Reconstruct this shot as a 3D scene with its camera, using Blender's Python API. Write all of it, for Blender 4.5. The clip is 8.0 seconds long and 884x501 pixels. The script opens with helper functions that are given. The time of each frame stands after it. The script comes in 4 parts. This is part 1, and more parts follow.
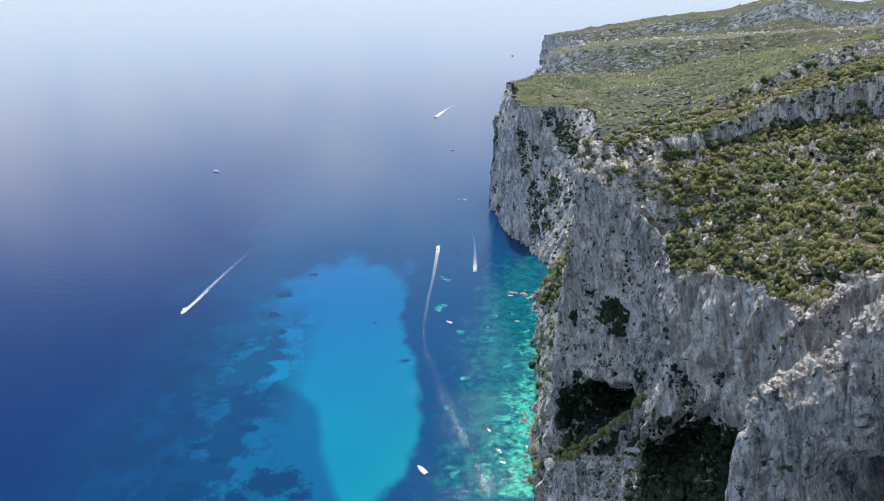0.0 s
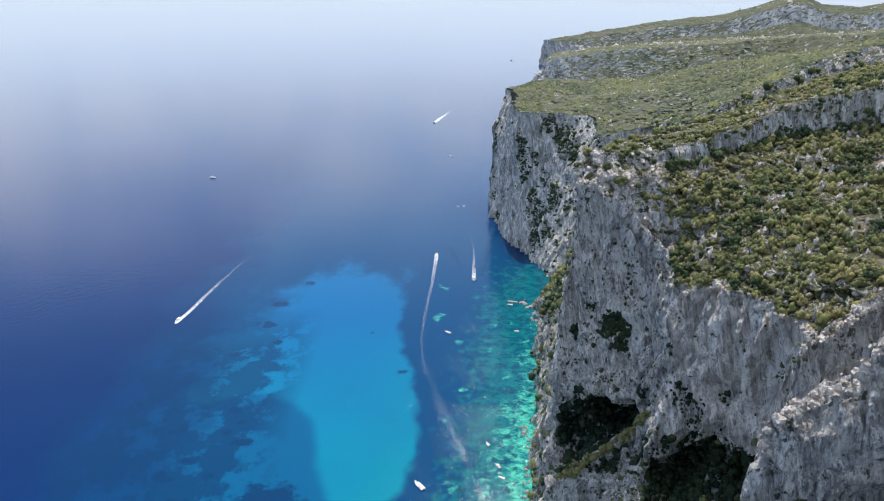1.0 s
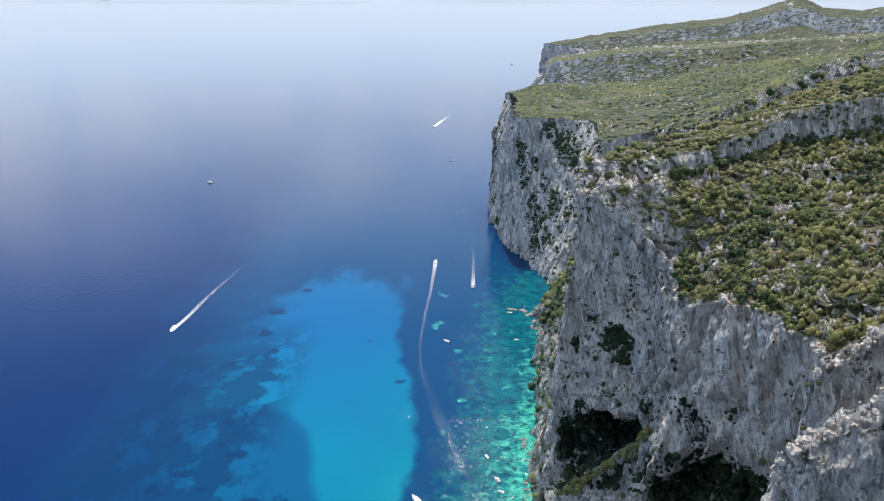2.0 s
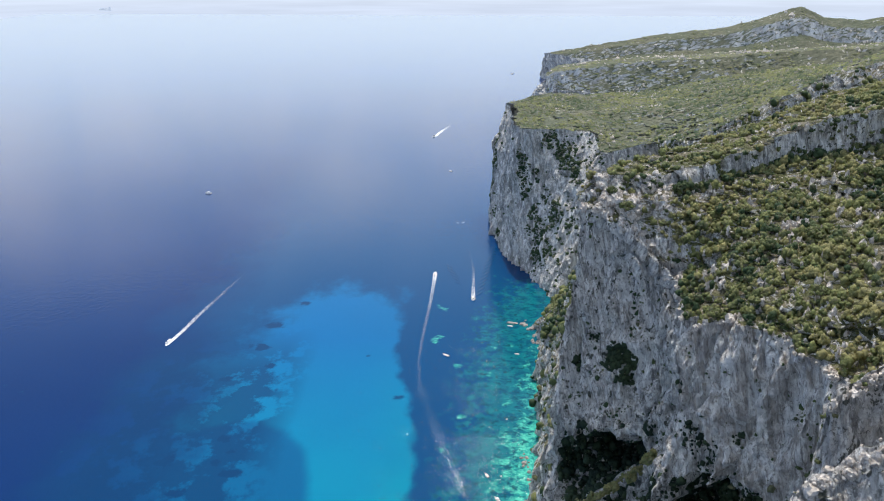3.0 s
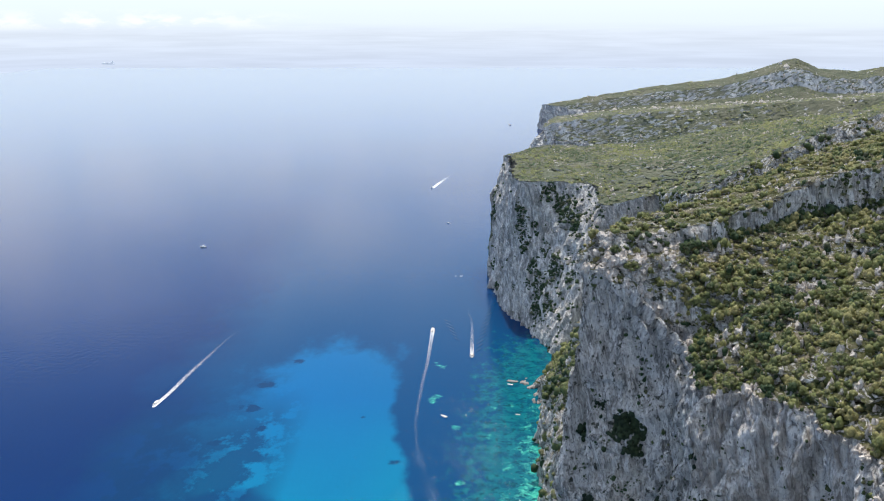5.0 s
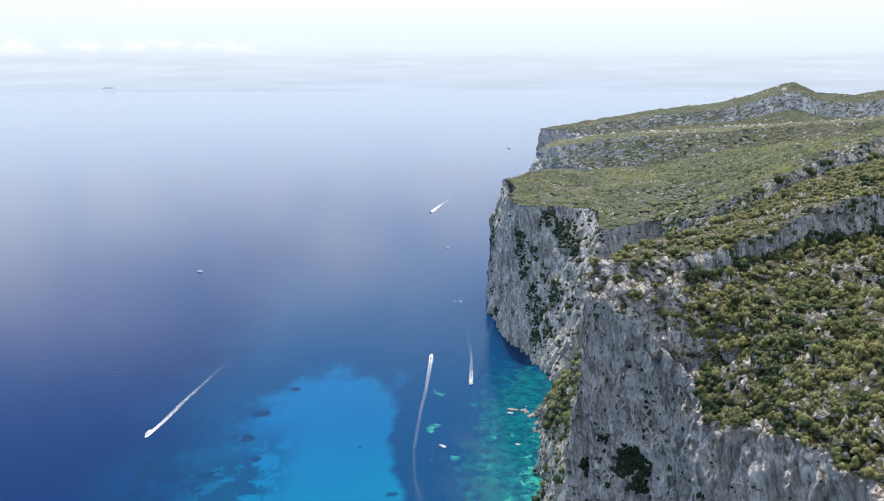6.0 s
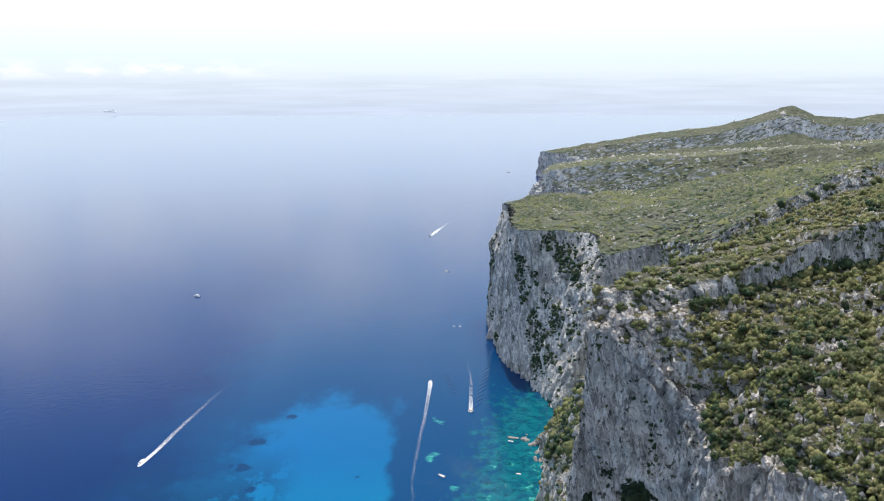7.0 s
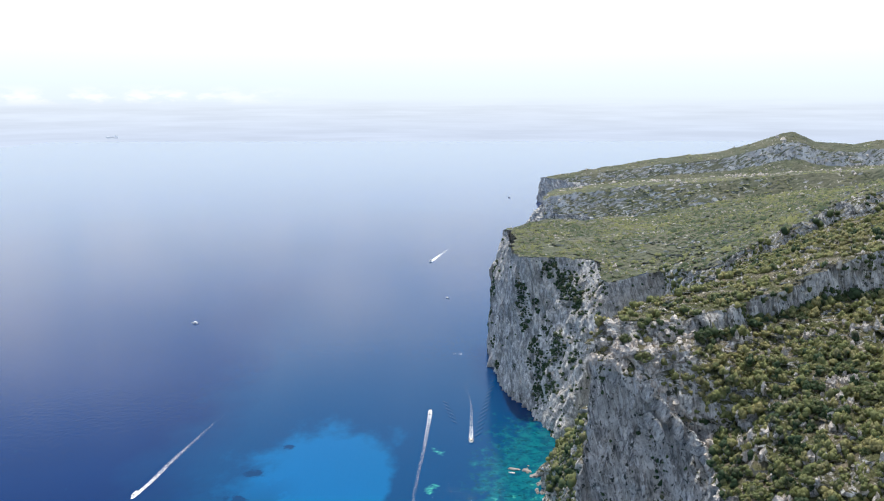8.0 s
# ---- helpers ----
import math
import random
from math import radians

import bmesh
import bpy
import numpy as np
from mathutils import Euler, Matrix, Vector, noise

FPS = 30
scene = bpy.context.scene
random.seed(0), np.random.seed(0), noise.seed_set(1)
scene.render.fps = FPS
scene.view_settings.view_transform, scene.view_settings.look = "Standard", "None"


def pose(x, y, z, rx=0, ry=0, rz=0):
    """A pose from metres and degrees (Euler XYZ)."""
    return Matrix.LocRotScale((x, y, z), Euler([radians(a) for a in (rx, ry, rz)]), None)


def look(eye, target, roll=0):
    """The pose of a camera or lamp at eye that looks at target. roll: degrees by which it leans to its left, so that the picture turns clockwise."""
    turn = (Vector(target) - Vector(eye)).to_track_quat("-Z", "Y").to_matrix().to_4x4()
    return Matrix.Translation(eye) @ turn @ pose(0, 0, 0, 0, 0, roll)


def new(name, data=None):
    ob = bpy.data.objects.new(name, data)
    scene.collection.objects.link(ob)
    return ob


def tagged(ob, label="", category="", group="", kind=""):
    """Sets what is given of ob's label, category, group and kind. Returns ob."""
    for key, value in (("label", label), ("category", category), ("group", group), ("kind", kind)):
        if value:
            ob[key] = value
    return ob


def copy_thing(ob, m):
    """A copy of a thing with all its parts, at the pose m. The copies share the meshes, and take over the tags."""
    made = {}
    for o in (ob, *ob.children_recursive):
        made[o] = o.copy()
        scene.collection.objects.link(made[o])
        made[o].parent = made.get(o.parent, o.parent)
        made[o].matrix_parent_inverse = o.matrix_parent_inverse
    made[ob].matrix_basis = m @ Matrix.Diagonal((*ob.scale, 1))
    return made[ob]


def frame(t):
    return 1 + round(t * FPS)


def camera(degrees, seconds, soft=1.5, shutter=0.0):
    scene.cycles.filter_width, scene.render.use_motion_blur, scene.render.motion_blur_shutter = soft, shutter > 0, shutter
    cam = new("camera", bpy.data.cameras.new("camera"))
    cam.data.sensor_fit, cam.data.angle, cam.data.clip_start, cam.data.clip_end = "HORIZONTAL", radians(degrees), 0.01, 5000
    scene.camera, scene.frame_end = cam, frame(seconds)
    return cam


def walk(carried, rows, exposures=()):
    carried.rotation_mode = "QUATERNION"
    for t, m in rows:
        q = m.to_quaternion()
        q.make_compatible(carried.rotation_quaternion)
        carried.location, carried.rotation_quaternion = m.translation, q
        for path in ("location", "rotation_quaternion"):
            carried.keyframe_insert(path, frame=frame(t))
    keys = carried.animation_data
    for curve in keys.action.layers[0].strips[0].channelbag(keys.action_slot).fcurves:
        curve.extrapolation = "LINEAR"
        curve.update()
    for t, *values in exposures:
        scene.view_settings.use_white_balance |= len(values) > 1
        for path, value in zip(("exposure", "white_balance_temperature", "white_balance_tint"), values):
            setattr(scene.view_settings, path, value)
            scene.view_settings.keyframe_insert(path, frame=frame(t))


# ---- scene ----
cam = camera(58.8, 8.0, soft=1.1)
PATH = [
    (0, (-2.287, -17.904, 219.906), (-2.289, -16.036, 219.191), 0.2),
    (0.5, (-1.857, -13.981, 219.892), (-1.859, -12.112, 219.181), 0.2),
    (1, (-1.454, -10.054, 219.888), (-1.455, -8.182, 219.183), 0.2),
    (2.5, (-0.097, 1.187, 219.974), (-0.099, 3.064, 219.282), 0.2),
    (3, (0.38, 4.798, 219.969), (0.376, 6.68, 219.292), 0.2),
    (3.5, (0.799, 8.223, 219.927), (0.796, 10.116, 219.28), 0.1),
    (4, (1.119, 11.539, 219.869), (1.116, 13.442, 219.253), 0.0),
    (4.5, (1.33, 14.888, 219.802), (1.327, 16.8, 219.215), 0.0),
    (6, (1.984, 25.17, 219.709), (1.984, 27.107, 219.207), -0.1),
    (6.5, (2.268, 28.389, 219.717), (2.268, 30.331, 219.242), -0.1),
    (7, (2.542, 31.451, 219.719), (2.542, 33.401, 219.273), -0.1),
    (7.5, (2.823, 34.314, 219.734), (2.823, 36.271, 219.322), -0.1),
    (8, (3.135, 37.05, 219.746), (3.133, 39.013, 219.363), -0.1),
]
walk(cam, [(t, look(eye, target, roll)) for t, eye, target, roll in PATH], [(0, 0.38), (8, 0.38)])

# ---- light ----
SUN_EL, SUN_AZ = radians(67), radians(3)      # azimuth from straight ahead (+y) towards +x
world = bpy.data.worlds.new("sky")
scene.world = world
world.use_nodes = True
wt = world.node_tree
wt.nodes.clear()


def wn(kind, **kw):
    n = wt.nodes.new(kind)
    for k, v in kw.items():
        n.inputs[k].default_value = v
    return n


sky = wt.nodes.new("ShaderNodeTexSky")
sky.sky_type = "NISHITA"
sky.sun_disc = False
sky.sun_elevation, sky.sun_rotation = SUN_EL, SUN_AZ
sky.altitude, sky.air_density, sky.dust_density, sky.ozone_density = 200, 1.0, 0.4, 1.6
gen = wt.nodes.new("ShaderNodeTexCoord")
sep = wt.nodes.new("ShaderNodeSeparateXYZ")
wt.links.new(gen.outputs["Generated"], sep.inputs[0])
# pale haze over the sea, strongest at the horizon
haze = wt.nodes.new("ShaderNodeMapRange")
haze.interpolation_type = "SMOOTHSTEP"
for k, v in (("From Min", 0.0), ("From Max", 0.44), ("To Min", 0.92), ("To Max", 0.0)):
    haze.inputs[k].default_value = v
wt.links.new(sep.outputs["Z"], haze.inputs["Value"])
mixh = wt.nodes.new("ShaderNodeMix")
mixh.data_type = "RGBA"
# the sky is clear and blue away from the sea
clear = wt.nodes.new("ShaderNodeMapRange")
clear.interpolation_type = "SMOOTHSTEP"
for k, v in (("From Min", -0.55), ("From Max", 0.45), ("To Min", 0.0), ("To Max", 1.0)):
    clear.inputs[k].default_value = v
wt.links.new(sep.outputs["Y"], clear.inputs["Value"])
veil = wt.nodes.new("ShaderNodeMath")
veil.operation = "MULTIPLY"
wt.links.new(haze.outputs[0], veil.inputs[0])
wt.links.new(clear.outputs[0], veil.inputs[1])
wt.links.new(veil.outputs[0], mixh.inputs["Factor"])
dim = wt.nodes.new("ShaderNodeVectorMath")
dim.operation = "SCALE"
dim.inputs["Scale"].default_value = 1.2
wt.links.new(sky.outputs[0], dim.inputs[0])
wt.links.new(dim.outputs[0], mixh.inputs["A"])
# the haze is brighter towards the sun
glow = wt.nodes.new("ShaderNodeMapRange")
for k, v in (("From Min", -1.0), ("From Max", 0.7), ("To Min", 0.55), ("To Max", 1.0)):
    glow.inputs[k].default_value = v
wt.links.new(sep.outputs["Y"], glow.inputs["Value"])
hue = wt.nodes.new("ShaderNodeVectorMath")
hue.operation = "SCALE"
hue.inputs[0].default_value = (7.4, 8.5, 10.0)
low = wt.nodes.new("ShaderNodeMapRange")
low.interpolation_type = "SMOOTHSTEP"
for k, v in (("From Min", 0.0), ("From Max", 0.14), ("To Min", 0.62), ("To Max", 1.0)):
    low.inputs[k].default_value = v
wt.links.new(sep.outputs["Z"], low.inputs["Value"])
both = wt.nodes.new("ShaderNodeMath")
both.operation = "MULTIPLY"
wt.links.new(glow.outputs[0], both.inputs[0])
wt.links.new(low.outputs[0], both.inputs[1])
wt.links.new(both.outputs[0], hue.inputs["Scale"])
wt.links.new(hue.outputs[0], mixh.inputs["B"])
# thin broken cloud high up, an unseen fill cloud overhead, and a low line of small clouds far out over the sea


def clouds(below_it, scale, cover, heights, tone, side=False):
    """Noise clouds mixed over a colour; heights: where in the sky they begin, are full, thin out and end; side: only towards -x."""
    at = wt.nodes.new("ShaderNodeMapping")
    at.inputs["Scale"].default_value = scale
    wt.links.new(gen.outputs["Generated"], at.inputs[0])
    puffs = wn("ShaderNodeTexNoise", Scale=1.0, Detail=6.0, Roughness=0.6)
    wt.links.new(at.outputs[0], puffs.inputs["Vector"])
    factors = [(puffs.outputs["Fac"], cover[0], cover[1], 0.0, cover[2]), (sep.outputs["Z"], heights[0], heights[1], 0.0, 1.0), (sep.outputs["Z"], heights[2], heights[3], 1.0, 0.0)]
    if side:
        factors.append((sep.outputs["X"], -0.32, -0.12, 1.0, 0.0))
    total = None
    for value, a, b, c, d in factors:
        r = wt.nodes.new("ShaderNodeMapRange")
        r.interpolation_type = "SMOOTHSTEP"
        for key, v in (("From Min", a), ("From Max", b), ("To Min", c), ("To Max", d)):
            r.inputs[key].default_value = v
        wt.links.new(value, r.inputs["Value"])
        if total is None:
            total = r.outputs[0]
        else:
            both = wt.nodes.new("ShaderNodeMath")
            both.operation = "MULTIPLY"
            wt.links.new(total, both.inputs[0])
            wt.links.new(r.outputs[0], both.inputs[1])
            total = both.outputs[0]
    mixed = wt.nodes.new("ShaderNodeMix")
    mixed.data_type = "RGBA"
    wt.links.new(total, mixed.inputs["Factor"])
    wt.links.new(below_it, mixed.inputs["A"])
    mixed.inputs["B"].default_value = tone
    return mixed.outputs["Result"]


sky_colour = clouds(mixh.outputs["Result"], (9, 9, 34), (0.42, 0.60, 0.62), (0.11, 0.19, 0.26, 0.44), (10.5, 10.4, 10.4, 1))
sky_colour = clouds(sky_colour, (5, 5, 9), (0.36, 0.58, 0.85), (0.72, 0.86, 2.0, 3.0), (10.4, 10.8, 11.2, 1))
sky_colour = clouds(sky_colour, (22, 22, 60), (0.42, 0.58, 0.6), (-0.012, -0.004, 0.0, 0.018), (6.4, 6.4, 6.5, 1), True)
# the hazy distance of the sea, below the horizon
below = wt.nodes.new("ShaderNodeMapRange")
for k, v in (("From Min", -0.012), ("From Max", 0.001), ("To Min", 1.0), ("To Max", 0.0)):
    below.inputs[k].default_value = v
wt.links.new(sep.outputs["Z"], below.inputs["Value"])
mixb = wt.nodes.new("ShaderNodeMix")
mixb.data_type = "RGBA"
wt.links.new(below.outputs[0], mixb.inputs["Factor"])
wt.links.new(sky_colour, mixb.inputs["A"])
far_sea = wt.nodes.new("ShaderNodeMapRange")
for k, v in (("From Min", -0.046), ("From Max", -0.008), ("To Min", 1.0), ("To Max", 0.0)):
    far_sea.inputs[k].default_value = v
wt.links.new(sep.outputs["Z"], far_sea.inputs["Value"])
smap = wt.nodes.new("ShaderNodeMapping")
smap.inputs["Scale"].default_value = (7, 7, 160)
wt.links.new(gen.outputs["Generated"], smap.inputs[0])
sn = wn("ShaderNodeTexNoise", Scale=1.0, Detail=5.0, Roughness=0.6)
wt.links.new(smap.outputs[0], sn.inputs["Vector"])
patch = wt.nodes.new("ShaderNodeMapRange")
for k, v in (("From Min", 0.35), ("From Max", 0.7), ("To Min", 0.96), ("To Max", 1.09)):
    patch.inputs[k].default_value = v
wt.links.new(sn.outputs["Fac"], patch.inputs["Value"])
seac = wt.nodes.new("ShaderNodeMix")
seac.data_type = "RGBA"
seac.inputs["A"].default_value = (4.4, 4.85, 5.5, 1)
seac.inputs["B"].default_value = (3.75, 4.25, 5.2, 1)
wt.links.new(far_sea.outputs[0], seac.inputs["Factor"])
shim = wt.nodes.new("ShaderNodeVectorMath")
shim.operation = "SCALE"
wt.links.new(seac.outputs["Result"], shim.inputs[0])
wt.links.new(patch.outputs[0], shim.inputs["Scale"])
wt.links.new(shim.outputs[0], mixb.inputs["B"])
bg = wt.nodes.new("ShaderNodeBackground")
bg.inputs["Strength"].default_value = 0.135
wt.links.new(mixb.outputs["Result"], bg.inputs["Color"])
wo = wt.nodes.new("ShaderNodeOutputWorld")
wt.links.new(bg.outputs[0], wo.inputs[0])

sun_data = bpy.data.lights.new("sun", "SUN")
sun_data.energy, sun_data.angle, sun_data.color = 3.6, radians(0.53), (1.0, 0.925, 0.82)
sun = new("sun", sun_data)
sun.matrix_world = look((0, 0, 600), (-math.sin(SUN_AZ) * math.cos(SUN_EL) * 100, -math.cos(SUN_AZ) * math.cos(SUN_EL) * 100, 600 - 100 * math.sin(SUN_EL)))

# ---- numeric noise ----


def vnoise(p, seed=0):
    """Smooth value noise in -1..1 at an (n, 3) array of places."""
    i = np.floor(p).astype(np.int64)
    f = p - i
    f = f * f * f * (f * (f * 6 - 15) + 10)
    out = 0.0
    for dx in (0, 1):
        for dy in (0, 1):
            for dz in (0, 1):
                h = ((i[:, 0] + dx) * 374761393 + (i[:, 1] + dy) * 668265263 + (i[:, 2] + dz) * 1274126177 + seed * 362437) & 0xFFFFFFFF
                h = ((h ^ (h >> 13)) * 1103515245) & 0xFFFFFFFF
                h = ((h ^ (h >> 16)) * 2654435761) & 0xFFFFFFFF
                h = (h ^ (h >> 15)) & 0xFFFF
                w = (f[:, 0] if dx else 1 - f[:, 0]) * (f[:, 1] if dy else 1 - f[:, 1]) * (f[:, 2] if dz else 1 - f[:, 2])
                out = out + w * (h / 32767.5 - 1)
    return out


def fbm(p, wave, octaves=4, seed=0, gain=0.5):
    out, a = 0.0, 1.0
    for o in range(octaves):
        out = out + a * vnoise(p / wave + 17.3 * o, seed + o)
        wave, a = wave * 0.5, a * gain
    return out


def ridged(p, wave, octaves=3, seed=0):
    out, a = 0.0, 1.0
    for o in range(octaves):
        out = out + a * (1 - 2 * np.abs(vnoise(p / wave + 9.1 * o, seed + o)))
        wave, a = wave * 0.5, a * 0.5
    return out


# ---- node helpers ----


class Mat:
    def __init__(self, name):
        self.m = bpy.data.materials.new(name)
        self.m.use_nodes = True
        self.t = self.m.node_tree
        self.b = self.t.nodes["Principled BSDF"]

    def node(self, kind, ins=(), operation="", data_type="", attribute_name="", interpolation_type=""):
        n = self.t.nodes.new(kind)
        if operation:
            n.operation = operation
        if data_type:
            n.data_type = data_type
        if attribute_name:
            n.attribute_name = attribute_name
        if interpolation_type:
            n.interpolation_type = interpolation_type
        for k, v in dict(ins).items():
            self.put(n.inputs[k], v)
        return n

    def put(self, socket, v):
        if isinstance(v, bpy.types.NodeSocket):
            self.t.links.new(v, socket)
        else:
            socket.default_value = v

    def place(self, scale=(1, 1, 1), lean=0.0):
        out = self.node("ShaderNodeTexCoord").outputs["Object"]
        if lean:
            out = self.node("ShaderNodeMapping", {"Vector": out, "Rotation": (0, lean, 0)}).outputs[0]
        return self.node("ShaderNodeMapping", {"Vector": out, "Scale": scale}).outputs[0]

    def noise(self, wave, detail=4.0, rough=0.55, stretch=(1, 1, 1), distort=0.0, lean=0.0):
        n = self.node("ShaderNodeTexNoise", {"Vector": self.place(stretch, lean), "Scale": 1.0 / wave, "Detail": detail, "Roughness": rough, "Distortion": distort})
        return n.outputs["Fac"]

    def ramp(self, v, a, b, lo=0.0, hi=1.0):
        n = self.node("ShaderNodeMapRange", {"Value": v, "From Min": a, "From Max": b, "To Min": lo, "To Max": hi}, interpolation_type="SMOOTHSTEP")
        return n.outputs[0]

    def mix(self, f, a, b):
        n = self.node("ShaderNodeMix", data_type="RGBA")
        for k, v in (("Factor", f), ("A", a), ("B", b)):
            if isinstance(v, tuple) and len(v) == 3:
                v = (*v, 1)
            socket = [s for s in n.inputs if s.name == k and (s.type == "RGBA" or k == "Factor") and s.enabled][0]
            self.put(socket, v)
        return [s for s in n.outputs if s.enabled][0]

    def math(self, op, a, b=0.0):
        n = self.node("ShaderNodeMath", operation=op)
        self.put(n.inputs[0], a)
        self.put(n.inputs[1], b)
        return n.outputs[0]

    def attr(self, name):
        return self.node("ShaderNodeAttribute", attribute_name=name).outputs["Fac"]

    def bump(self, height, strength, distance, normal=None):
        n = self.node("ShaderNodeBump", {"Height": height, "Strength": strength, "Distance": distance})
        if normal is not None:
            self.put(n.inputs["Normal"], normal)
        return n.outputs[0]

    def done(self, color=None, rough=None, normal=None, **ins):
        if color is not None:
            self.put(self.b.inputs["Base Color"], (*color, 1) if isinstance(color, tuple) and len(color) == 3 else color)
        if rough is not None:
            self.put(self.b.inputs["Roughness"], rough)
        if normal is not None:
            self.put(self.b.inputs["Normal"], normal)
        for k, v in ins.items():
            self.put(self.b.inputs[k.replace("_", " ")], v)
        return self.m


# ---- materials ----


def rock_material(name, soil_cover=1.0, lichen_shade=0.0, grain=1.0):
    """Grey weathered limestone with tan stains, dark water streaks and pits, and thin soil on the flatter parts."""
    k = Mat(name)
    big = k.noise(34, 4)
    mid = k.noise(4.5, 8, 0.72, (1, 1, 0.34), 0.0, 0.2)
    fine = k.noise(1.2, 6, 0.68, (1, 1, 0.8))
    pit = k.noise(2.2, 5, 0.62, (1, 1, 0.7))
    streak = k.noise(2.6, 7, 0.68, (1, 1, 0.13), 0.6, 0.2)
    flute = k.noise(1.1, 6, 0.66, (1, 1, 0.10), 0.4, 0.24)
    c = k.mix(k.ramp(mid, 0.38, 0.58), (0.30, 0.29, 0.28), (0.67, 0.65, 0.62))
    c = k.mix(k.math("MULTIPLY", k.ramp(streak, 0.47, 0.39), 0.9), c, (0.80, 0.78, 0.75))
    c = k.mix(k.math("MULTIPLY", k.ramp(big, 0.5, 0.62), 0.28), c, (0.56, 0.46, 0.36))
    c = k.mix(k.math("MULTIPLY", k.ramp(streak, 0.54, 0.62), 0.8), c, (0.19, 0.185, 0.18))
    c = k.mix(k.ramp(flute, 0.48, 0.40, 0, 0.9 * grain), c, (0.84, 0.82, 0.79))
    c = k.mix(k.ramp(flute, 0.55, 0.66, 0, 0.7 * grain), c, (0.15, 0.145, 0.14))
    grit = k.noise(0.6, 5, 0.7, (1, 1, 0.4))
    c = k.mix(k.ramp(grit, 0.50, 0.36, 0, 0.45 * grain), c, (0.78, 0.76, 0.72))
    c = k.mix(k.ramp(grit, 0.54, 0.66, 0, 0.6 * grain), c, (0.14, 0.135, 0.13))
    c = k.mix(k.math("MULTIPLY", k.ramp(fine, 0.57, 0.65), 0.75 * grain), c, (0.09, 0.09, 0.075))
    c = k.mix(k.math("MULTIPLY", k.ramp(pit, 0.60, 0.635), 0.9 * grain), c, (0.040, 0.046, 0.030))
    if lichen_shade:
        grey = k.math("MULTIPLY", k.ramp(k.noise(2.2, 6, 0.7, (1, 1, 0.5)), 0.40, 0.58), k.ramp(k.noise(7, 4), 0.34, 0.55, 0.4, 1.0))
        c = k.mix(k.math("MULTIPLY", grey, lichen_shade), c, (0.17, 0.17, 0.165))
    # fresher, whiter rock where the alcove has broken out
    away = k.node("ShaderNodeVectorMath", operation="DISTANCE")
    k.put(away.inputs[0], k.place((1, 1, 0.8)))
    away.inputs[1].default_value = (82, 182, 88)
    fresh = k.ramp(k.math("ADD", away.outputs["Value"], k.math("MULTIPLY", k.math("SUBTRACT", streak, 0.5), 30.0)), 42, 24, 0, 0.85)
    broken = k.mix(k.ramp(streak, 0.42, 0.60), (0.88, 0.85, 0.81), (0.48, 0.43, 0.385))
    broken = k.mix(k.ramp(flute, 0.50, 0.63, 0, 0.85), broken, (0.25, 0.23, 0.21))
    broken = k.mix(k.ramp(grit, 0.55, 0.66, 0, 0.6), broken, (0.16, 0.14, 0.12))
    c = k.mix(fresh, c, broken)
    nrm = k.node("ShaderNodeNewGeometry").outputs["Normal"]
    sepn = k.node("ShaderNodeSeparateXYZ", {0: nrm})
    flat = k.ramp(k.math("ADD", sepn.outputs["Z"], k.math("MULTIPLY", k.math("SUBTRACT", mid, 0.5), 0.6)), 0.60, 0.80)
    soil = k.mix(k.ramp(k.noise(3.0, 5), 0.4, 0.62), (0.13, 0.12, 0.075), (0.24, 0.21, 0.15))
    soil = k.mix(k.ramp(k.noise(9, 5), 0.40, 0.56), soil, (0.095, 0.10, 0.042))
    soil = k.mix(k.math("MULTIPLY", k.ramp(fine, 0.5, 0.60), k.ramp(k.noise(5.5, 4), 0.52, 0.6)), soil, (0.52, 0.49, 0.44))
    c = k.mix(k.math("MULTIPLY", flat, soil_cover), c, soil)
    n = k.bump(k.noise(2.6, 8, 0.70, (1, 1, 0.45)), 1.0, 1.6)
    n = k.bump(flute, grain, 1.4, n)
    n = k.bump(fine, 0.8 * grain, 0.5, n)
    return k.done(c, 0.92, n, Specular_IOR_Level=0.2)


def leaf_material():
    """Mediterranean scrub: olive and grey-green leaves, each bush its own tint, with light passing through."""
    k = Mat("scrub_leaves")
    tint = k.attr("tint")
    isl = k.node("ShaderNodeNewGeometry").outputs["Random Per Island"]
    c = k.mix(k.ramp(tint, 0.0, 0.5), (0.056, 0.098, 0.045), (0.282, 0.304, 0.112))
    c = k.mix(k.ramp(tint, 0.55, 1.0), c, (0.395, 0.358, 0.155))
    c = k.mix(k.math("MULTIPLY", k.math("MULTIPLY", isl, 0.5), k.ramp(tint, 0.0, 0.4)), c, (0.232, 0.236, 0.104))
    c = k.mix(k.ramp(isl, 0.84, 0.90, 0, 0.45), c, (0.290, 0.250, 0.165))
    c = k.mix(k.math("MULTIPLY", k.ramp(k.noise(0.7, 4, 0.65), 0.45, 0.6), 0.42), c, (0.040, 0.056, 0.026))
    k.done(c, 0.6, k.bump(k.noise(0.35, 3), 0.8, 0.25), Specular_IOR_Level=0.25)
    tr = k.node("ShaderNodeBsdfTranslucent", {"Color": c})
    mx = k.node("ShaderNodeMixShader", {0: 0.42, 1: k.b.outputs[0], 2: tr.outputs[0]})
    k.t.links.new(mx.outputs[0], k.t.nodes["Material Output"].inputs["Surface"])
    return k.m


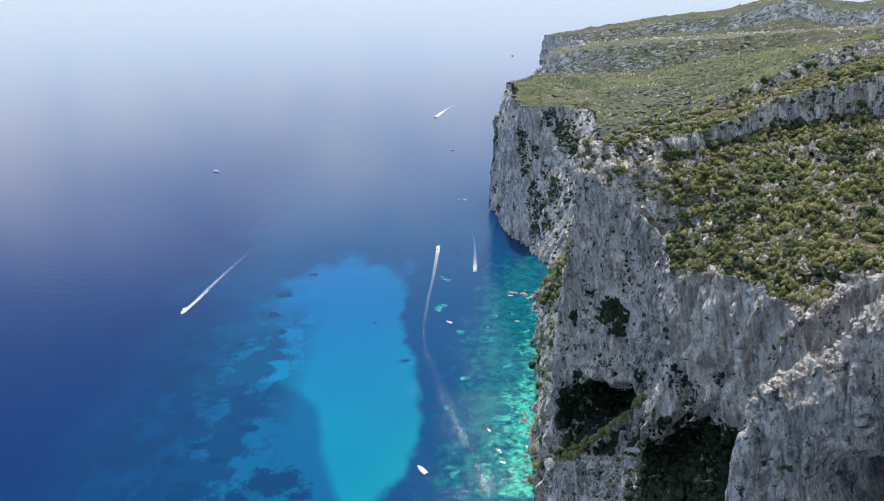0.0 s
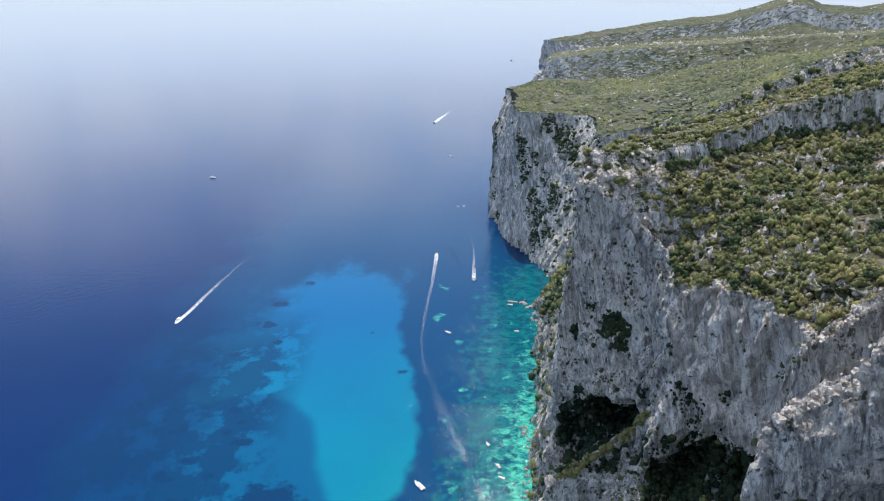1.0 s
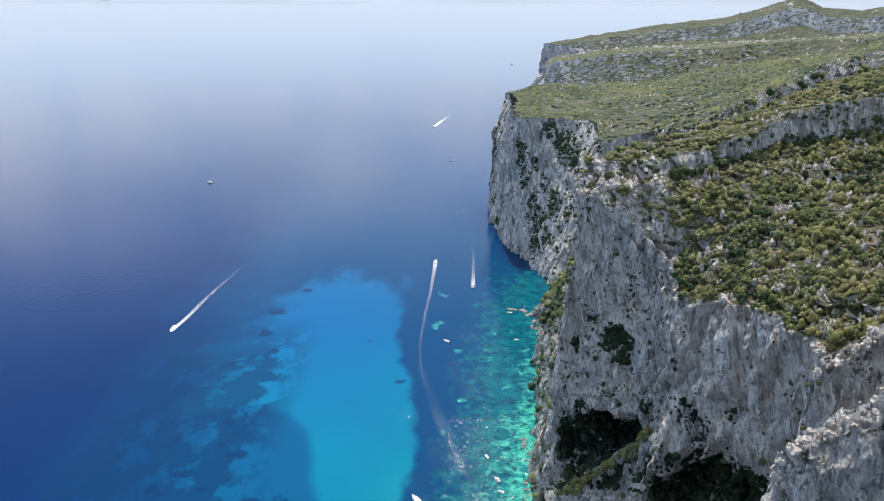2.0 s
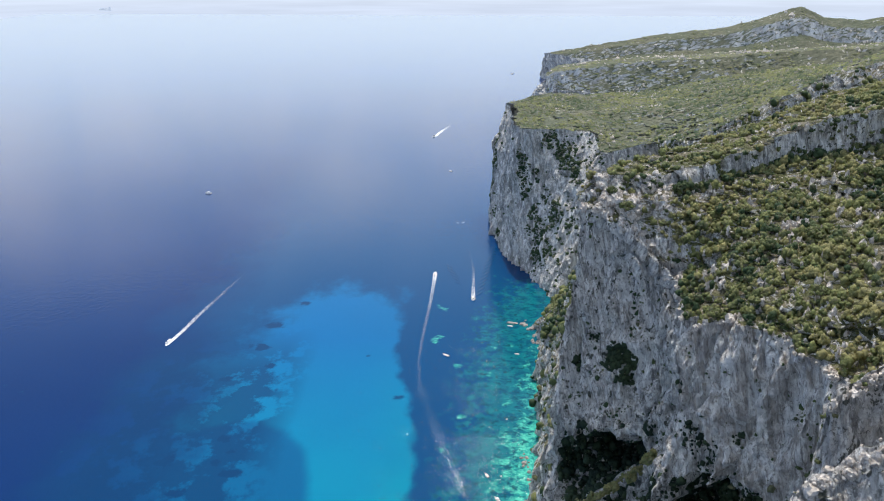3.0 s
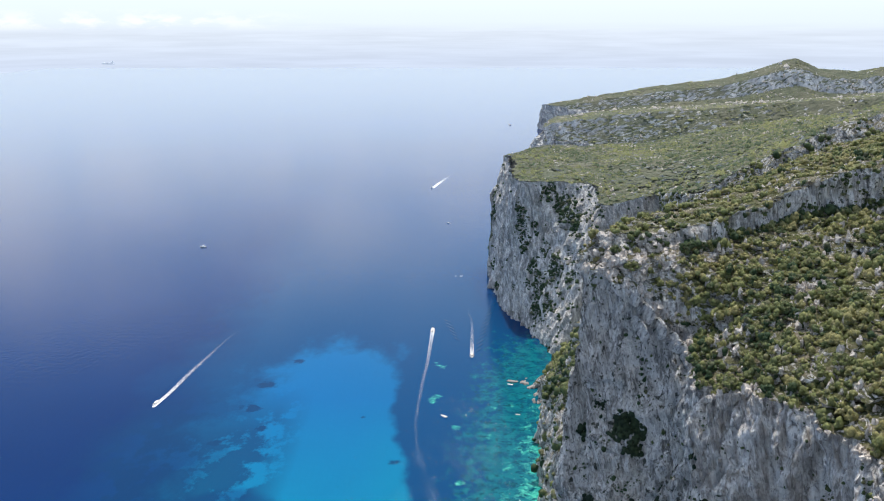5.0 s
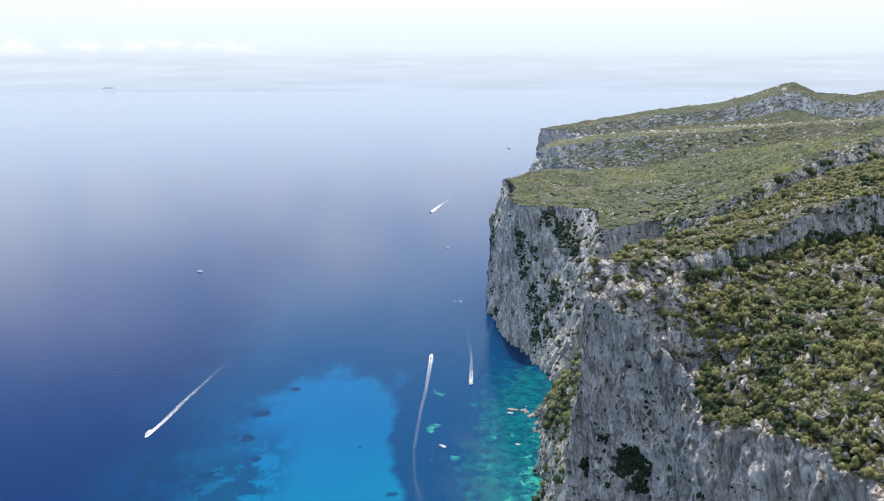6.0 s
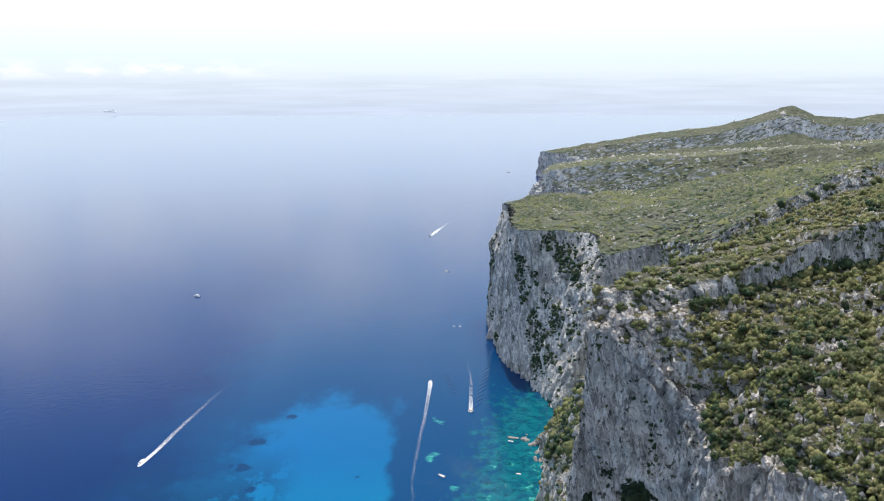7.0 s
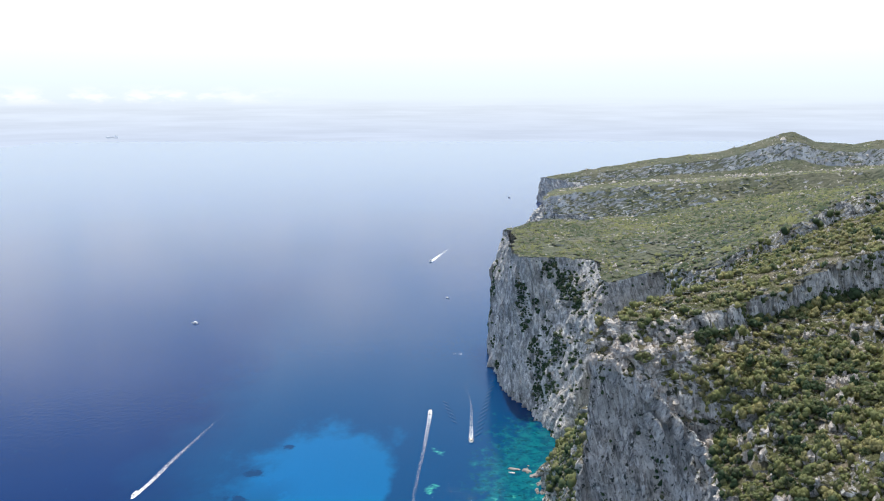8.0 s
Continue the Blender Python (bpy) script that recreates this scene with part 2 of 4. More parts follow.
def scrubland_material():
    """Ground of the far plateaus: olive scrub too fine to tell apart, over pale stony soil, bare rock where steep."""
    k = Mat("scrubland")
    mid = k.noise(9, 6, 0.66)
    c = k.mix(k.ramp(k.noise(3.2, 5, 0.65), 0.38, 0.62), (0.078, 0.090, 0.060), (0.118, 0.128, 0.086))
    c = k.mix(k.ramp(k.noise(60, 4), 0.42, 0.62, 0, 0.5), c, (0.145, 0.138, 0.098))
    c = k.mix(k.math("MULTIPLY", k.ramp(mid, 0.60, 0.68), 0.8), c, (0.50, 0.48, 0.43))
    rock = k.mix(k.ramp(k.noise(12, 6, 0.6, (1, 1, 0.5)), 0.36, 0.6), (0.36, 0.35, 0.345), (0.60, 0.59, 0.57))
    rock = k.mix(k.ramp(k.noise(7, 5, 0.6), 0.55, 0.63, 0, 0.9), rock, (0.07, 0.085, 0.045))
    sepn = k.node("ShaderNodeSeparateXYZ", {0: k.node("ShaderNodeNewGeometry").outputs["Normal"]})
    steep = k.ramp(k.math("ADD", sepn.outputs["Z"], k.math("MULTIPLY", k.math("SUBTRACT", k.noise(24, 5, 0.6), 0.5), 0.6)), 0.46, 0.62)
    c = k.mix(steep, rock, c)
    return k.done(c, 0.9, k.bump(k.noise(2.5, 5, 0.6), 0.8, 0.8), Specular_IOR_Level=0.15)


ROCK = rock_material("limestone")
BARE = rock_material("bare_limestone", 0.0, 0.35)
WALL = rock_material("cliff_limestone", 0.2, 0.08)
HEADLAND = rock_material("headland_limestone", 0.2, 0.6, 0.35)
SCRUBLAND = scrubland_material()
LEAF = leaf_material()


def shaded_oak_material():
    """Leathery holm oak leaves, their colour darkened to hold the shade of the hollows."""
    k = Mat("shaded_oak_leaves")
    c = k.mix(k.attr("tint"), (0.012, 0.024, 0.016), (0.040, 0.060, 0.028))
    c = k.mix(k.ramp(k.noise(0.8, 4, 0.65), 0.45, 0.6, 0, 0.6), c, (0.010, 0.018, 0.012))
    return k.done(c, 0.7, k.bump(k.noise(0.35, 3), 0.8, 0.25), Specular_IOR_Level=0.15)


SHADED_OAK = shaded_oak_material()
k = Mat("sunlit_outcrop")
c = k.mix(k.ramp(k.noise(1.6, 6, 0.65), 0.38, 0.6), (0.40, 0.35, 0.30), (0.66, 0.60, 0.54))
c = k.mix(k.ramp(k.noise(0.5, 5, 0.7), 0.55, 0.66, 0, 0.7), c, (0.20, 0.18, 0.16))
OUTCROP = k.done(c, 0.92, k.bump(k.noise(0.9, 6, 0.7), 1.0, 0.5), Specular_IOR_Level=0.2)

# ---- mesh helpers ----


def array_mesh(name, verts, faces, mat, smooth=False, attrs=None):
    """A mesh from an (n, 3) array of places and an (m, 3) or (m, 4) array of corners."""
    me = bpy.data.meshes.new(name)
    n, (m, k) = len(verts), faces.shape
    me.vertices.add(n)
    me.vertices.foreach_set("co", np.asarray(verts, dtype=np.float32).ravel())
    me.loops.add(m * k)
    me.loops.foreach_set("vertex_index", np.asarray(faces, dtype=np.int32).ravel())
    me.polygons.add(m)
    me.polygons.foreach_set("loop_start", np.arange(0, m * k, k, dtype=np.int32))
    me.polygons.foreach_set("use_smooth", np.full(m, smooth))
    for key, values in (attrs or {}).items():
        a = me.attributes.new(key, "FLOAT", "POINT")
        a.data.foreach_set("value", np.asarray(values, dtype=np.float32))
    me.update(calc_edges=True)
    me.validate()
    me.materials.append(mat)
    return me


def spline(pts, n, at=None):
    """n places along a Catmull-Rom curve through pts; at: the parameters, else even ones."""
    p = np.array(pts, dtype=float)
    u = np.linspace(0, len(p) - 1, n) if at is None else at
    i = np.clip(u.astype(int), 0, len(p) - 2)
    f = (u - i)[:, None]
    q = np.vstack([2 * p[0] - p[1], p, 2 * p[-1] - p[-2]])
    a, b, c, d = q[i], q[i + 1], q[i + 2], q[i + 3]
    smooth = 0.5 * (2 * b + (c - a) * f + (2 * a - 5 * b + 4 * c - d) * f * f + (3 * b - a - 3 * c + d) * f ** 3)
    return 0.5 * smooth + 0.5 * (b + (c - b) * f)


def grid_faces(nu, nv):
    k = np.arange(nu * nv).reshape(nu, nv)
    return np.stack([k[:-1, :-1], k[1:, :-1], k[1:, 1:], k[:-1, 1:]], -1).reshape(-1, 4)


# hollows (inward) and bulges (outward, negative) of the near cliff: x, y, z, reach, depth; the caves have sharp lips
SHAPES = [(86, 160, 108, 14, 8), (78, 172, 88, 9, 4), 
          (70, 222, 104, 6, 3), (74, 190, 96, 6, 3.5), (52, 245, 118, 7, -2.5), (48, 247, 74, 8, -3), (52, 386, 5, 7, 10)]
CAVES = [(60, 241, 98, 6.2, 10), (65, 239, 103, 4, 7), (47, 242, 45, 11, 24), (58, 231, 59, 12, 32), (75, 182, 68, 15, 26), (67, 192, 60, 11, 18), (86, 170, 74, 14, 20), (84, 180, 80, 11, 22),
         (69, 94, 131, 5.5, 20), (77, 94, 129, 7, 26)]


def craggy(p, far=1.0):
    """The shared roughness of all the rock, so that neighbouring sheets stay joined."""
    q = p * np.array([1, 1, 0.28])
    out = np.zeros_like(p)
    s = far
    leaning = np.stack([p[:, 0] + 0.2 * p[:, 2], p[:, 1], 0.07 * p[:, 2]], 1)
    rib = 1.9 * ridged(q, 11, 4, 31) + 2.6 * ridged(leaning, 5.5, 4, 35)
    out[:, 0] = 3.0 * s * fbm(q, 26 * s, 2, 11) + rib - 1.3
    out[:, 1] = 3.0 * s * fbm(q, 26 * s, 2, 12) + 1.5 * ridged(q, 8, 4, 32) + 0.6 * rib - 1.3
    block = p * np.array([1, 1, 0.8])
    out[:, 0] += 0.35 * ridged(block, 5.5, 3, 41) + 0.5 * fbm(block, 2.4, 2, 43)
    out[:, 1] += 0.35 * ridged(block, 5.0, 3, 42) + 0.5 * fbm(block, 2.4, 2, 44)
    out[:, 2] = 0.8 * s * fbm(p, 18 * s, 3, 13) + 0.5 * ridged(p, 5, 2, 14)
    for x, y, z, r, d in SHAPES:
        w = d * np.exp(-(((p[:, 0] - x) ** 2 + (p[:, 1] - y) ** 2 + (p[:, 2] - z) ** 2) / r ** 2))
        out[:, 0] += 0.55 * w
        out[:, 1] += 0.83 * w
    ragged = 1 + 0.35 * fbm(p, 6, 3, 21)
    for x, y, z, r, d in CAVES:
        w = d * np.exp(-(((p[:, 0] - x) ** 2 + (p[:, 1] - y) ** 2 + (p[:, 2] - z) ** 2) * ragged / r ** 2) ** 2)
        out[:, 0] += 0.55 * w
        out[:, 1] += 0.83 * w
    return out


class Sheet:
    """A lofted piece of land between control curves that all have the same number of stations."""

    def __init__(self, curves, du, dv, far=1.0, lumps=0.0, rough=1.0, teeth=0.0):
        curves = [np.array(c, dtype=float) for c in curves]
        mean = np.mean(curves, axis=0)
        n = len(mean)
        fine = spline(mean, n * 40)
        seg = np.r_[0, np.cumsum(np.linalg.norm(np.diff(fine, axis=0), axis=1))]
        nu = max(8, int(seg[-1] / du))
        at = np.interp(np.linspace(0, seg[-1], nu), seg, np.linspace(0, n - 1, n * 40))
        lines = [spline(c, nu, at) for c in curves]
        rows = []
        for a, b in zip(lines[:-1], lines[1:]):
            gap = np.linalg.norm(b - a, axis=1)
            nv = max(3, int(np.percentile(gap, 70) / dv))
            f = np.linspace(0, 1, nv, endpoint=False)
            rows.append(a[:, None] + (b - a)[:, None] * f[None, :, None])
        rows.append(lines[-1][:, None])
        g = np.concatenate(rows, 1)
        self.nu, self.nv = g.shape[:2]
        p = g.reshape(-1, 3)
        v = np.tile(np.linspace(0, 1, self.nv), self.nu)
        out = p + rough * craggy(p, far)
        if lumps:
            edge = np.clip(np.minimum(v, 1 - v) * 8, 0, 1)
            out[:, 2] += lumps * edge * (fbm(p, 22, 4, 51) + 0.5 * ridged(p, 9, 2, 52))
        if teeth:
            out[:, 2] += teeth * (ridged(p, 3.4, 4, 55) + 0.5)
            out[:, 1] += 0.7 * teeth * ridged(p, 2.6, 3, 56)
        self.p = out

    def build(self, name, label, mat=None):
        me = array_mesh(name, self.p, grid_faces(self.nu, self.nv), mat or ROCK)
        return tagged(new(name, me), label, "cliff" if "cliff" in name else "ground", kind="structure")

    def scatter(self, count, rng, keep):
        """Random places on the sheet with their normals: keep(p, n) gives each one's chance."""
        g = self.p.reshape(self.nu, self.nv, 3)
        a, b, c = g[:-1, :-1], g[1:, :-1], g[:-1, 1:]
        nrm = np.cross(b - a, c - a).reshape(-1, 3)
        area = np.linalg.norm(nrm, axis=1)
        nrm = nrm / np.maximum(area, 1e-9)[:, None]
        nrm = nrm * np.sign(nrm[:, 2:3] + 1e-9)
        k = rng.choice(len(area), count, p=area / area.sum())
        f, h = rng.random((count, 1)), rng.random((count, 1))
        p = a.reshape(-1, 3)[k] + (b - a).reshape(-1, 3)[k] * f + (c - a).reshape(-1, 3)[k] * h
        ok = rng.random(count) < keep(p, nrm[k])
        return p[ok], nrm[k][ok]


# ---- the land ----
# Stations along the coast, from behind the start, past the near buttress and the alcove, to the tall corner.
WATER_A = [(40, -60, -4), (38, 50, -4), (48, 70, -4), (32, 96, -4), (38, 106, -4), (36, 116, -4), (36, 140, -4), (34, 160, -4),
           (34, 182, -4), (33, 200, -4), (33, 222, -4), (33, 240, -4), (34, 257, -4)]
FOOT_A = [(66, -60, 60), (76, 54, 60), (82, 78, 60), (62, 103, 62), (72, 107, 60), (70, 117, 62), (82, 136, 74), (82, 150, 80),
          (76, 171, 78), (60, 198, 66), (62, 216, 58), (47, 236, 54), (38, 252, 38)]
WALL_A = [(72, -60, 110), (80, 57, 115), (83, 78, 112), (63, 103, 110), (74, 109, 102), (72, 121, 108), (86, 142, 108), (85, 156, 108),
          (78, 181, 106), (63, 201, 100), (67, 224, 100), (53, 239, 102), (41.5, 247, 100)]
RIM_A = [(75, -60, 165), (84, 60, 165), (84, 78, 164), (68, 103, 142), (76, 111, 130), (76, 122, 145), (84, 148, 137), (84, 160, 135),
         (78, 190, 133), (65, 204, 127), (68, 233, 130), (53.5, 242, 145), (41.5, 245, 148)]
SHELF_A = [(110, -60, 170), (110, 60, 170), (110, 80, 172), (80, 102, 160), (92, 111, 143), (90, 122, 158), (102, 146, 146), (100, 162, 146),
           (92, 194, 143), (88, 206, 142), (80, 236, 142), (69, 246, 149), (46, 248, 151)]
FOOT_B = [(230, -60, 178), (225, 60, 178), (222, 80, 178), (220, 100, 176), (215, 130, 172), (212, 170, 166), (205, 240, 160), (190, 280, 165),
          (147, 272, 160), (117, 268, 157), (98, 265, 153), (74, 252, 151), (48.5, 249.5, 152.5)]
TOP_B = [(250, -60, 196), (245, 60, 196), (243, 80, 195), (240, 100, 194), (236, 135, 192), (232, 175, 188), (222, 245, 180), (196, 280, 183),
         (148, 272.5, 175), (117, 268.5, 166.5), (98, 265, 160), (74, 256, 157), (52, 253, 156)]
# the far side of the tall corner, the knoll, and the cove
WATER_C = [(34, 257, -4), (38, 292, -4), (41, 318, -4), (52, 362, -4), (50, 384, -4), (54, 410, -4), (60, 443, -4), (62, 474, -4), (92, 500, -4), (120, 512, -4)]
FOOT_C = [(38, 252, 38), (44, 292, 30), (50, 325, 34), (58, 368, 36), (57, 388, 32), (60, 408, 30), (64, 440, 22), (74, 470, 20), (110, 492, 30), (135, 518, 30)]
WALL_C = [(41.5, 247, 100), (58, 282, 90), (66, 325, 76), (68, 372, 66), (70, 398, 66), (74, 416, 56), (80, 442, 42), (94, 466, 40), (125, 484, 60), (150, 512, 62)]
RIM_C = [(41.5, 245, 148), (58, 276, 145), (74, 305, 136), (88, 345, 122), (96, 385, 112), (104, 412, 106), (116, 438, 102), (134, 456, 104), (158, 470, 110), (190, 478, 120)]
# upper ground between the inner step and the cove
TOP_U = [(41.5, 245, 148.5), (52, 253, 156), (74, 256, 157), (98, 265, 160), (117, 268.5, 166.5), (148, 272.5, 175), (196, 280, 183), (222, 245, 180), (400, 200, 205)]
MID_U = [(48, 262, 151), (60, 275, 154), (80, 285, 155), (100, 305, 154), (130, 330, 156), (175, 350, 164), (230, 360, 174), (300, 340, 186), (450, 330, 214)]
BACK_U = [(58, 276, 145), (74, 305, 136), (88, 345, 122), (104, 412, 106), (134, 456, 104), (172, 462, 130), (250, 500, 148), (340, 520, 168), (520, 500, 220)]
# the second step, facing the camera, and the second headland
TOP_2 = [(150, 562, 104), (150, 520, 112), (158, 485, 120), (176, 470, 139), (250, 508, 158), (340, 530, 178), (520, 512, 230)]
BOT_2 = [(150, 545, 90), (148, 505, 100), (156, 472, 112), (172, 462, 130), (250, 500, 148), (340, 520, 168), (520, 500, 220)]
WATER_D = [(135, 500, -4), (120, 508, -4), (92, 506, -4), (75, 507, -4), (70, 530, -4), (62, 568, -4), (49, 606, -4), (43, 660, -4), (42, 708, -4), (70, 760, -4), (150, 860, -4), (240, 980, -4)]
FOOT_D = [(152, 502, 40), (140, 526, 40), (120, 536, 40), (90, 521, 36), (82, 542, 38), (68, 574, 38), (52, 602, 36), (46, 660, 34), (45, 707, 34), (74, 758, 34), (155, 850, 30), (245, 975, 25)]
WALL_D = [(160, 500, 80), (148, 544, 74), (130, 548, 74), (105, 538, 74), (93, 556, 76), (76, 583, 76), (55, 598, 72), (47, 660, 72), (46, 706, 72), (77, 756, 66), (160, 845, 56), (250, 970, 44)]
RIM_D = [(164, 490, 120), (152, 562, 103), (138, 556, 101), (113, 549, 98), (104, 572, 107), (80, 588, 107), (56, 596, 106), (54, 660, 107), (57, 716, 106), (85, 760, 92), (165, 850, 70), (255, 975, 58)]
# the top of the second headland, row by row away from its near edge
NEAR_2 = [(56, 596, 106), (80, 588, 107), (104, 572, 107), (113, 549, 98), (146, 559, 102), (158, 485, 121), (176, 470, 139), (250, 508, 158), (340, 530, 178), (520, 512, 230)]
MIDA_2 = [(58, 660, 107), (88, 650, 109), (115, 640, 110), (145, 632, 112), (185, 610, 118), (215, 600, 127), (255, 600, 138), (330, 640, 152), (430, 660, 176), (640, 660, 232)]
MIDB_2 = [(58, 716, 106), (95, 750, 108.5), (148, 780, 104), (208, 820, 101), (259, 850, 105), (333, 880, 113), (409, 900, 119), (487, 900, 124), (620, 900, 150), (850, 900, 200)]
BACK_2 = [(85, 760, 92), (165, 850, 70), (215, 930, 58), (260, 960, 58), (330, 990, 66), (400, 1010, 76), (490, 1030, 86), (600, 1050, 92), (760, 1080, 110), (1000, 1100, 150)]
# the third headland
WATER_3 = [(300, 1020, -4), (235, 1180, -4), (168, 1325, -4), (158, 1430, -4), (230, 1560, -4), (330, 1650, -4)]
RIM_3 = [(420, 1080, 40), (320, 1190, 34), (188, 1298, 34), (171, 1380, 38), (240, 1500, 30), (340, 1600, 24)]
CREST_3 = [(173, 1375, 46), (186, 1330, 58), (293, 1300, 76), (402, 1280, 86), (553, 1260, 100), (690, 1250, 110), (1100, 1250, 165)]
BACK_3 = [(x + 40, y + 190, z * 0.85) for x, y, z in CREST_3]
LOW_3 = [(x * 0.99, y - min(80, 18 + 0.16 * (x - 191)), z * 0.45) for x, y, z in CREST_3]
VALLEY_3 = [(169, 1318, 0), (195, 1240, 0), (300, 1120, 20), (420, 1050, 60), (560, 1040, 82), (690, 1060, 92), (1000, 1100, 150)]
# the last headland with its hill
WATER_4 = [(420, 1560, -4), (300, 1620, -4), (219, 1680, -4), (216, 1740, -4), (330, 1950, -4), (600, 2300, -4)]
RIM_4 = [(440, 1580, 38), (310, 1640, 44), (222, 1690, 52), (221, 1735, 50), (345, 1950, 40), (620, 2300, 30)]
CREST_4 = [(226, 1720, 54), (289, 1720, 63), (462, 1720, 90), (598, 1720, 106), (673, 1720, 126), (744, 1720, 147), (800, 1720, 126), (876, 1720, 121), (932, 1720, 128), (1400, 1720, 176)]
MID_4 = [(x * 0.985, 1700 - 15 * min(1, (x - 226) / 200), z * 0.88) for x, y, z in CREST_4]
BAND_4 = [(x * 0.982, 1690 - 22 * min(1, (x - 226) / 200), z * 0.64) for x, y, z in CREST_4]
LOW_4 = [(x * 0.98, 1688 - 75 * min(1, (x - 226) / 200), z * 0.40) for x, y, z in CREST_4]
VALLEY_4 = [(x * 0.95, 1690 - 200 * min(1, (x - 226) / 250), max(0, z * 0.5 - 30)) for x, y, z in CREST_4]
BACK_4 = [(x + 60, 1740 + min(340, (x - 226) * 0.9), z * 0.5) for x, y, z in CREST_4]

# the two near spurs and the rib below the gully: crest lines, the camera's side, and the far side
SPUR_N = [(45, 101, 40), (49, 100, 110), (50.4, 99.5, 128), (51, 99.5, 138), (51.4, 99.5, 145), (53, 99, 149), (56, 99, 152), (60, 99, 154.5), (62.8, 99, 156.5), (63.8, 99, 161), (67, 99, 163.5), (71, 100, 165.5), (90, 102, 172)]
SPUR_R = [(57, 116, 90), (60, 116, 128), (63, 117, 142), (64, 117.5, 149), (64.2, 117.5, 154), (67, 117, 156), (71, 117.5, 158.7), (75, 118, 161), (80, 118.5, 163), (95, 120, 168)]
RIB = [(67, 212, 79), (65, 214, 73.5), (62, 219, 65.5), (56.5, 226, 54), (50, 228, 47.5), (43, 228, 41), (36, 228, 14)]


def moved(line, dx, dy, dz):
    return [(x + dx, y + dy, z + dz) for x, y, z in line]


def spur(line, s=1.0, crest=1.0):
    """Sections from the camera's side over the crest: a steep face, a narrow knobbly shoulder, and the far side."""
    return [moved(line, 3 * s, -9.5 * s, -62 * s), moved(line, 2.4 * s, -5.5 * s, -22 * s), moved(line, 1.0 * s, -2.6 * s * crest, -5 * s), moved(line, 0.5 * s, -1.5 * s * crest, -1.0 * s * crest), line,
            moved(line, 1.0 * s, 2.2 * s, -2.6 * s), moved(line, 2.2 * s, 5 * s, -12 * s), moved(line, 4 * s, 8 * s, -50 * s)]


sheets = {
    "cliff_near": Sheet([WATER_A, FOOT_A, WALL_A, RIM_A], 0.75, 0.75),
    "cliff_spur": Sheet(spur(SPUR_N, 1.0, 1.5), 0.5, 0.5, rough=0.5, teeth=0.9),
    "cliff_second_spur": Sheet(spur(SPUR_R, 1.0, 0.7), 0.55, 0.55, rough=0.5, teeth=0.7),
    "cliff_rib": Sheet(spur(RIB, 0.7), 0.7, 0.7, rough=0.5, teeth=0.6),
    "terrace": Sheet([RIM_A, SHELF_A, FOOT_B], 1.0, 1.0, lumps=0.9),
    "cliff_step": Sheet([FOOT_B, TOP_B], 0.9, 0.9),
    "upper_ground": Sheet([TOP_U, MID_U, BACK_U], 1.5, 1.5, lumps=1.2),
    "cliff_cove": Sheet([WATER_C, FOOT_C, WALL_C, RIM_C], 1.3, 1.3),
    "cliff_second_step": Sheet([BOT_2, TOP_2], 1.5, 1.5),
    "cliff_second_headland": Sheet([WATER_D, FOOT_D, WALL_D, RIM_D], 1.4, 1.4, rough=0.6),
    "second_plateau": Sheet([NEAR_2, MIDA_2, MIDB_2, BACK_2], 2.8, 2.8, lumps=0.7),
    "cliff_third_headland": Sheet([WATER_3, RIM_3], 4, 3, 1.6),
    "third_slope": Sheet([VALLEY_3, LOW_3, CREST_3, BACK_3], 5, 4, 1.6, lumps=1.6, rough=0.4),
    "cliff_last_headland": Sheet([WATER_4, RIM_4], 5, 4, 1.8),
    "last_slope": Sheet([VALLEY_4, LOW_4, BAND_4, MID_4, CREST_4, BACK_4], 5, 3.5, 1.8, lumps=1.4, rough=0.4),
}
LABELS = {
    "cliff_near": "tall pale grey limestone sea cliff with an alcove",
    "cliff_spur": "bare pale limestone spur with a sunlit crest",
    "cliff_second_spur": "second limestone spur dotted with dark bushes",
    "cliff_rib": "craggy grey limestone rib below the cliff gully",
    "terrace": "scrub-covered limestone terrace above the sea cliff",
    "cliff_step": "shaded grey rock step crossing the scrub slope",
    "upper_ground": "scrub slope above the rock step with loose stones",
    "cliff_cove": "shaded limestone flank and green knoll by the cove",
    "cliff_second_step": "low shaded rock step across the green plateau",
    "cliff_second_headland": "sheer grey limestone headland rising from the sea",
    "second_plateau": "wide green plateau on top of the headland",
    "cliff_third_headland": "distant grey cliff rising from the sea",
    "third_slope": "distant scrub slope with white rock outcrops",
    "cliff_last_headland": "farthest bluish cliff at the end of the coast",
    "last_slope": "far hill with a rounded summit under green scrub",
}
for key, sheet in sheets.items():
    sheet.build(key, LABELS[key], SCRUBLAND if key in ("second_plateau", "third_slope", "last_slope") else BARE if "spur" in key or "rib" in key else WALL if key in ("cliff_near", "cliff_step") else HEADLAND if key in ("cliff_second_headland", "cliff_third_headland", "cliff_last_headland") else None)

# ---- the sea ----


def polygon_distance(x, y, pts):
    """Signed distance to a closed polygon, positive inside."""
    p = np.array(pts, dtype=float)
    best = np.full(x.shape, 1e9)
    inside = np.zeros(x.shape, dtype=bool)
    for a, b in zip(p, np.roll(p, -1, axis=0)):
        d = b - a
        t = np.clip(((x - a[0]) * d[0] + (y - a[1]) * d[1]) / (d @ d), 0, 1)
        best = np.minimum(best, np.hypot(x - a[0] - t * d[0], y - a[1] - t * d[1]))
        cross = ((a[1] > y) != (b[1] > y)) & (x < (b[0] - a[0]) * (y - a[1]) / (b[1] - a[1] + 1e-9) + a[0])
        inside ^= cross
    return np.where(inside, best, -best)


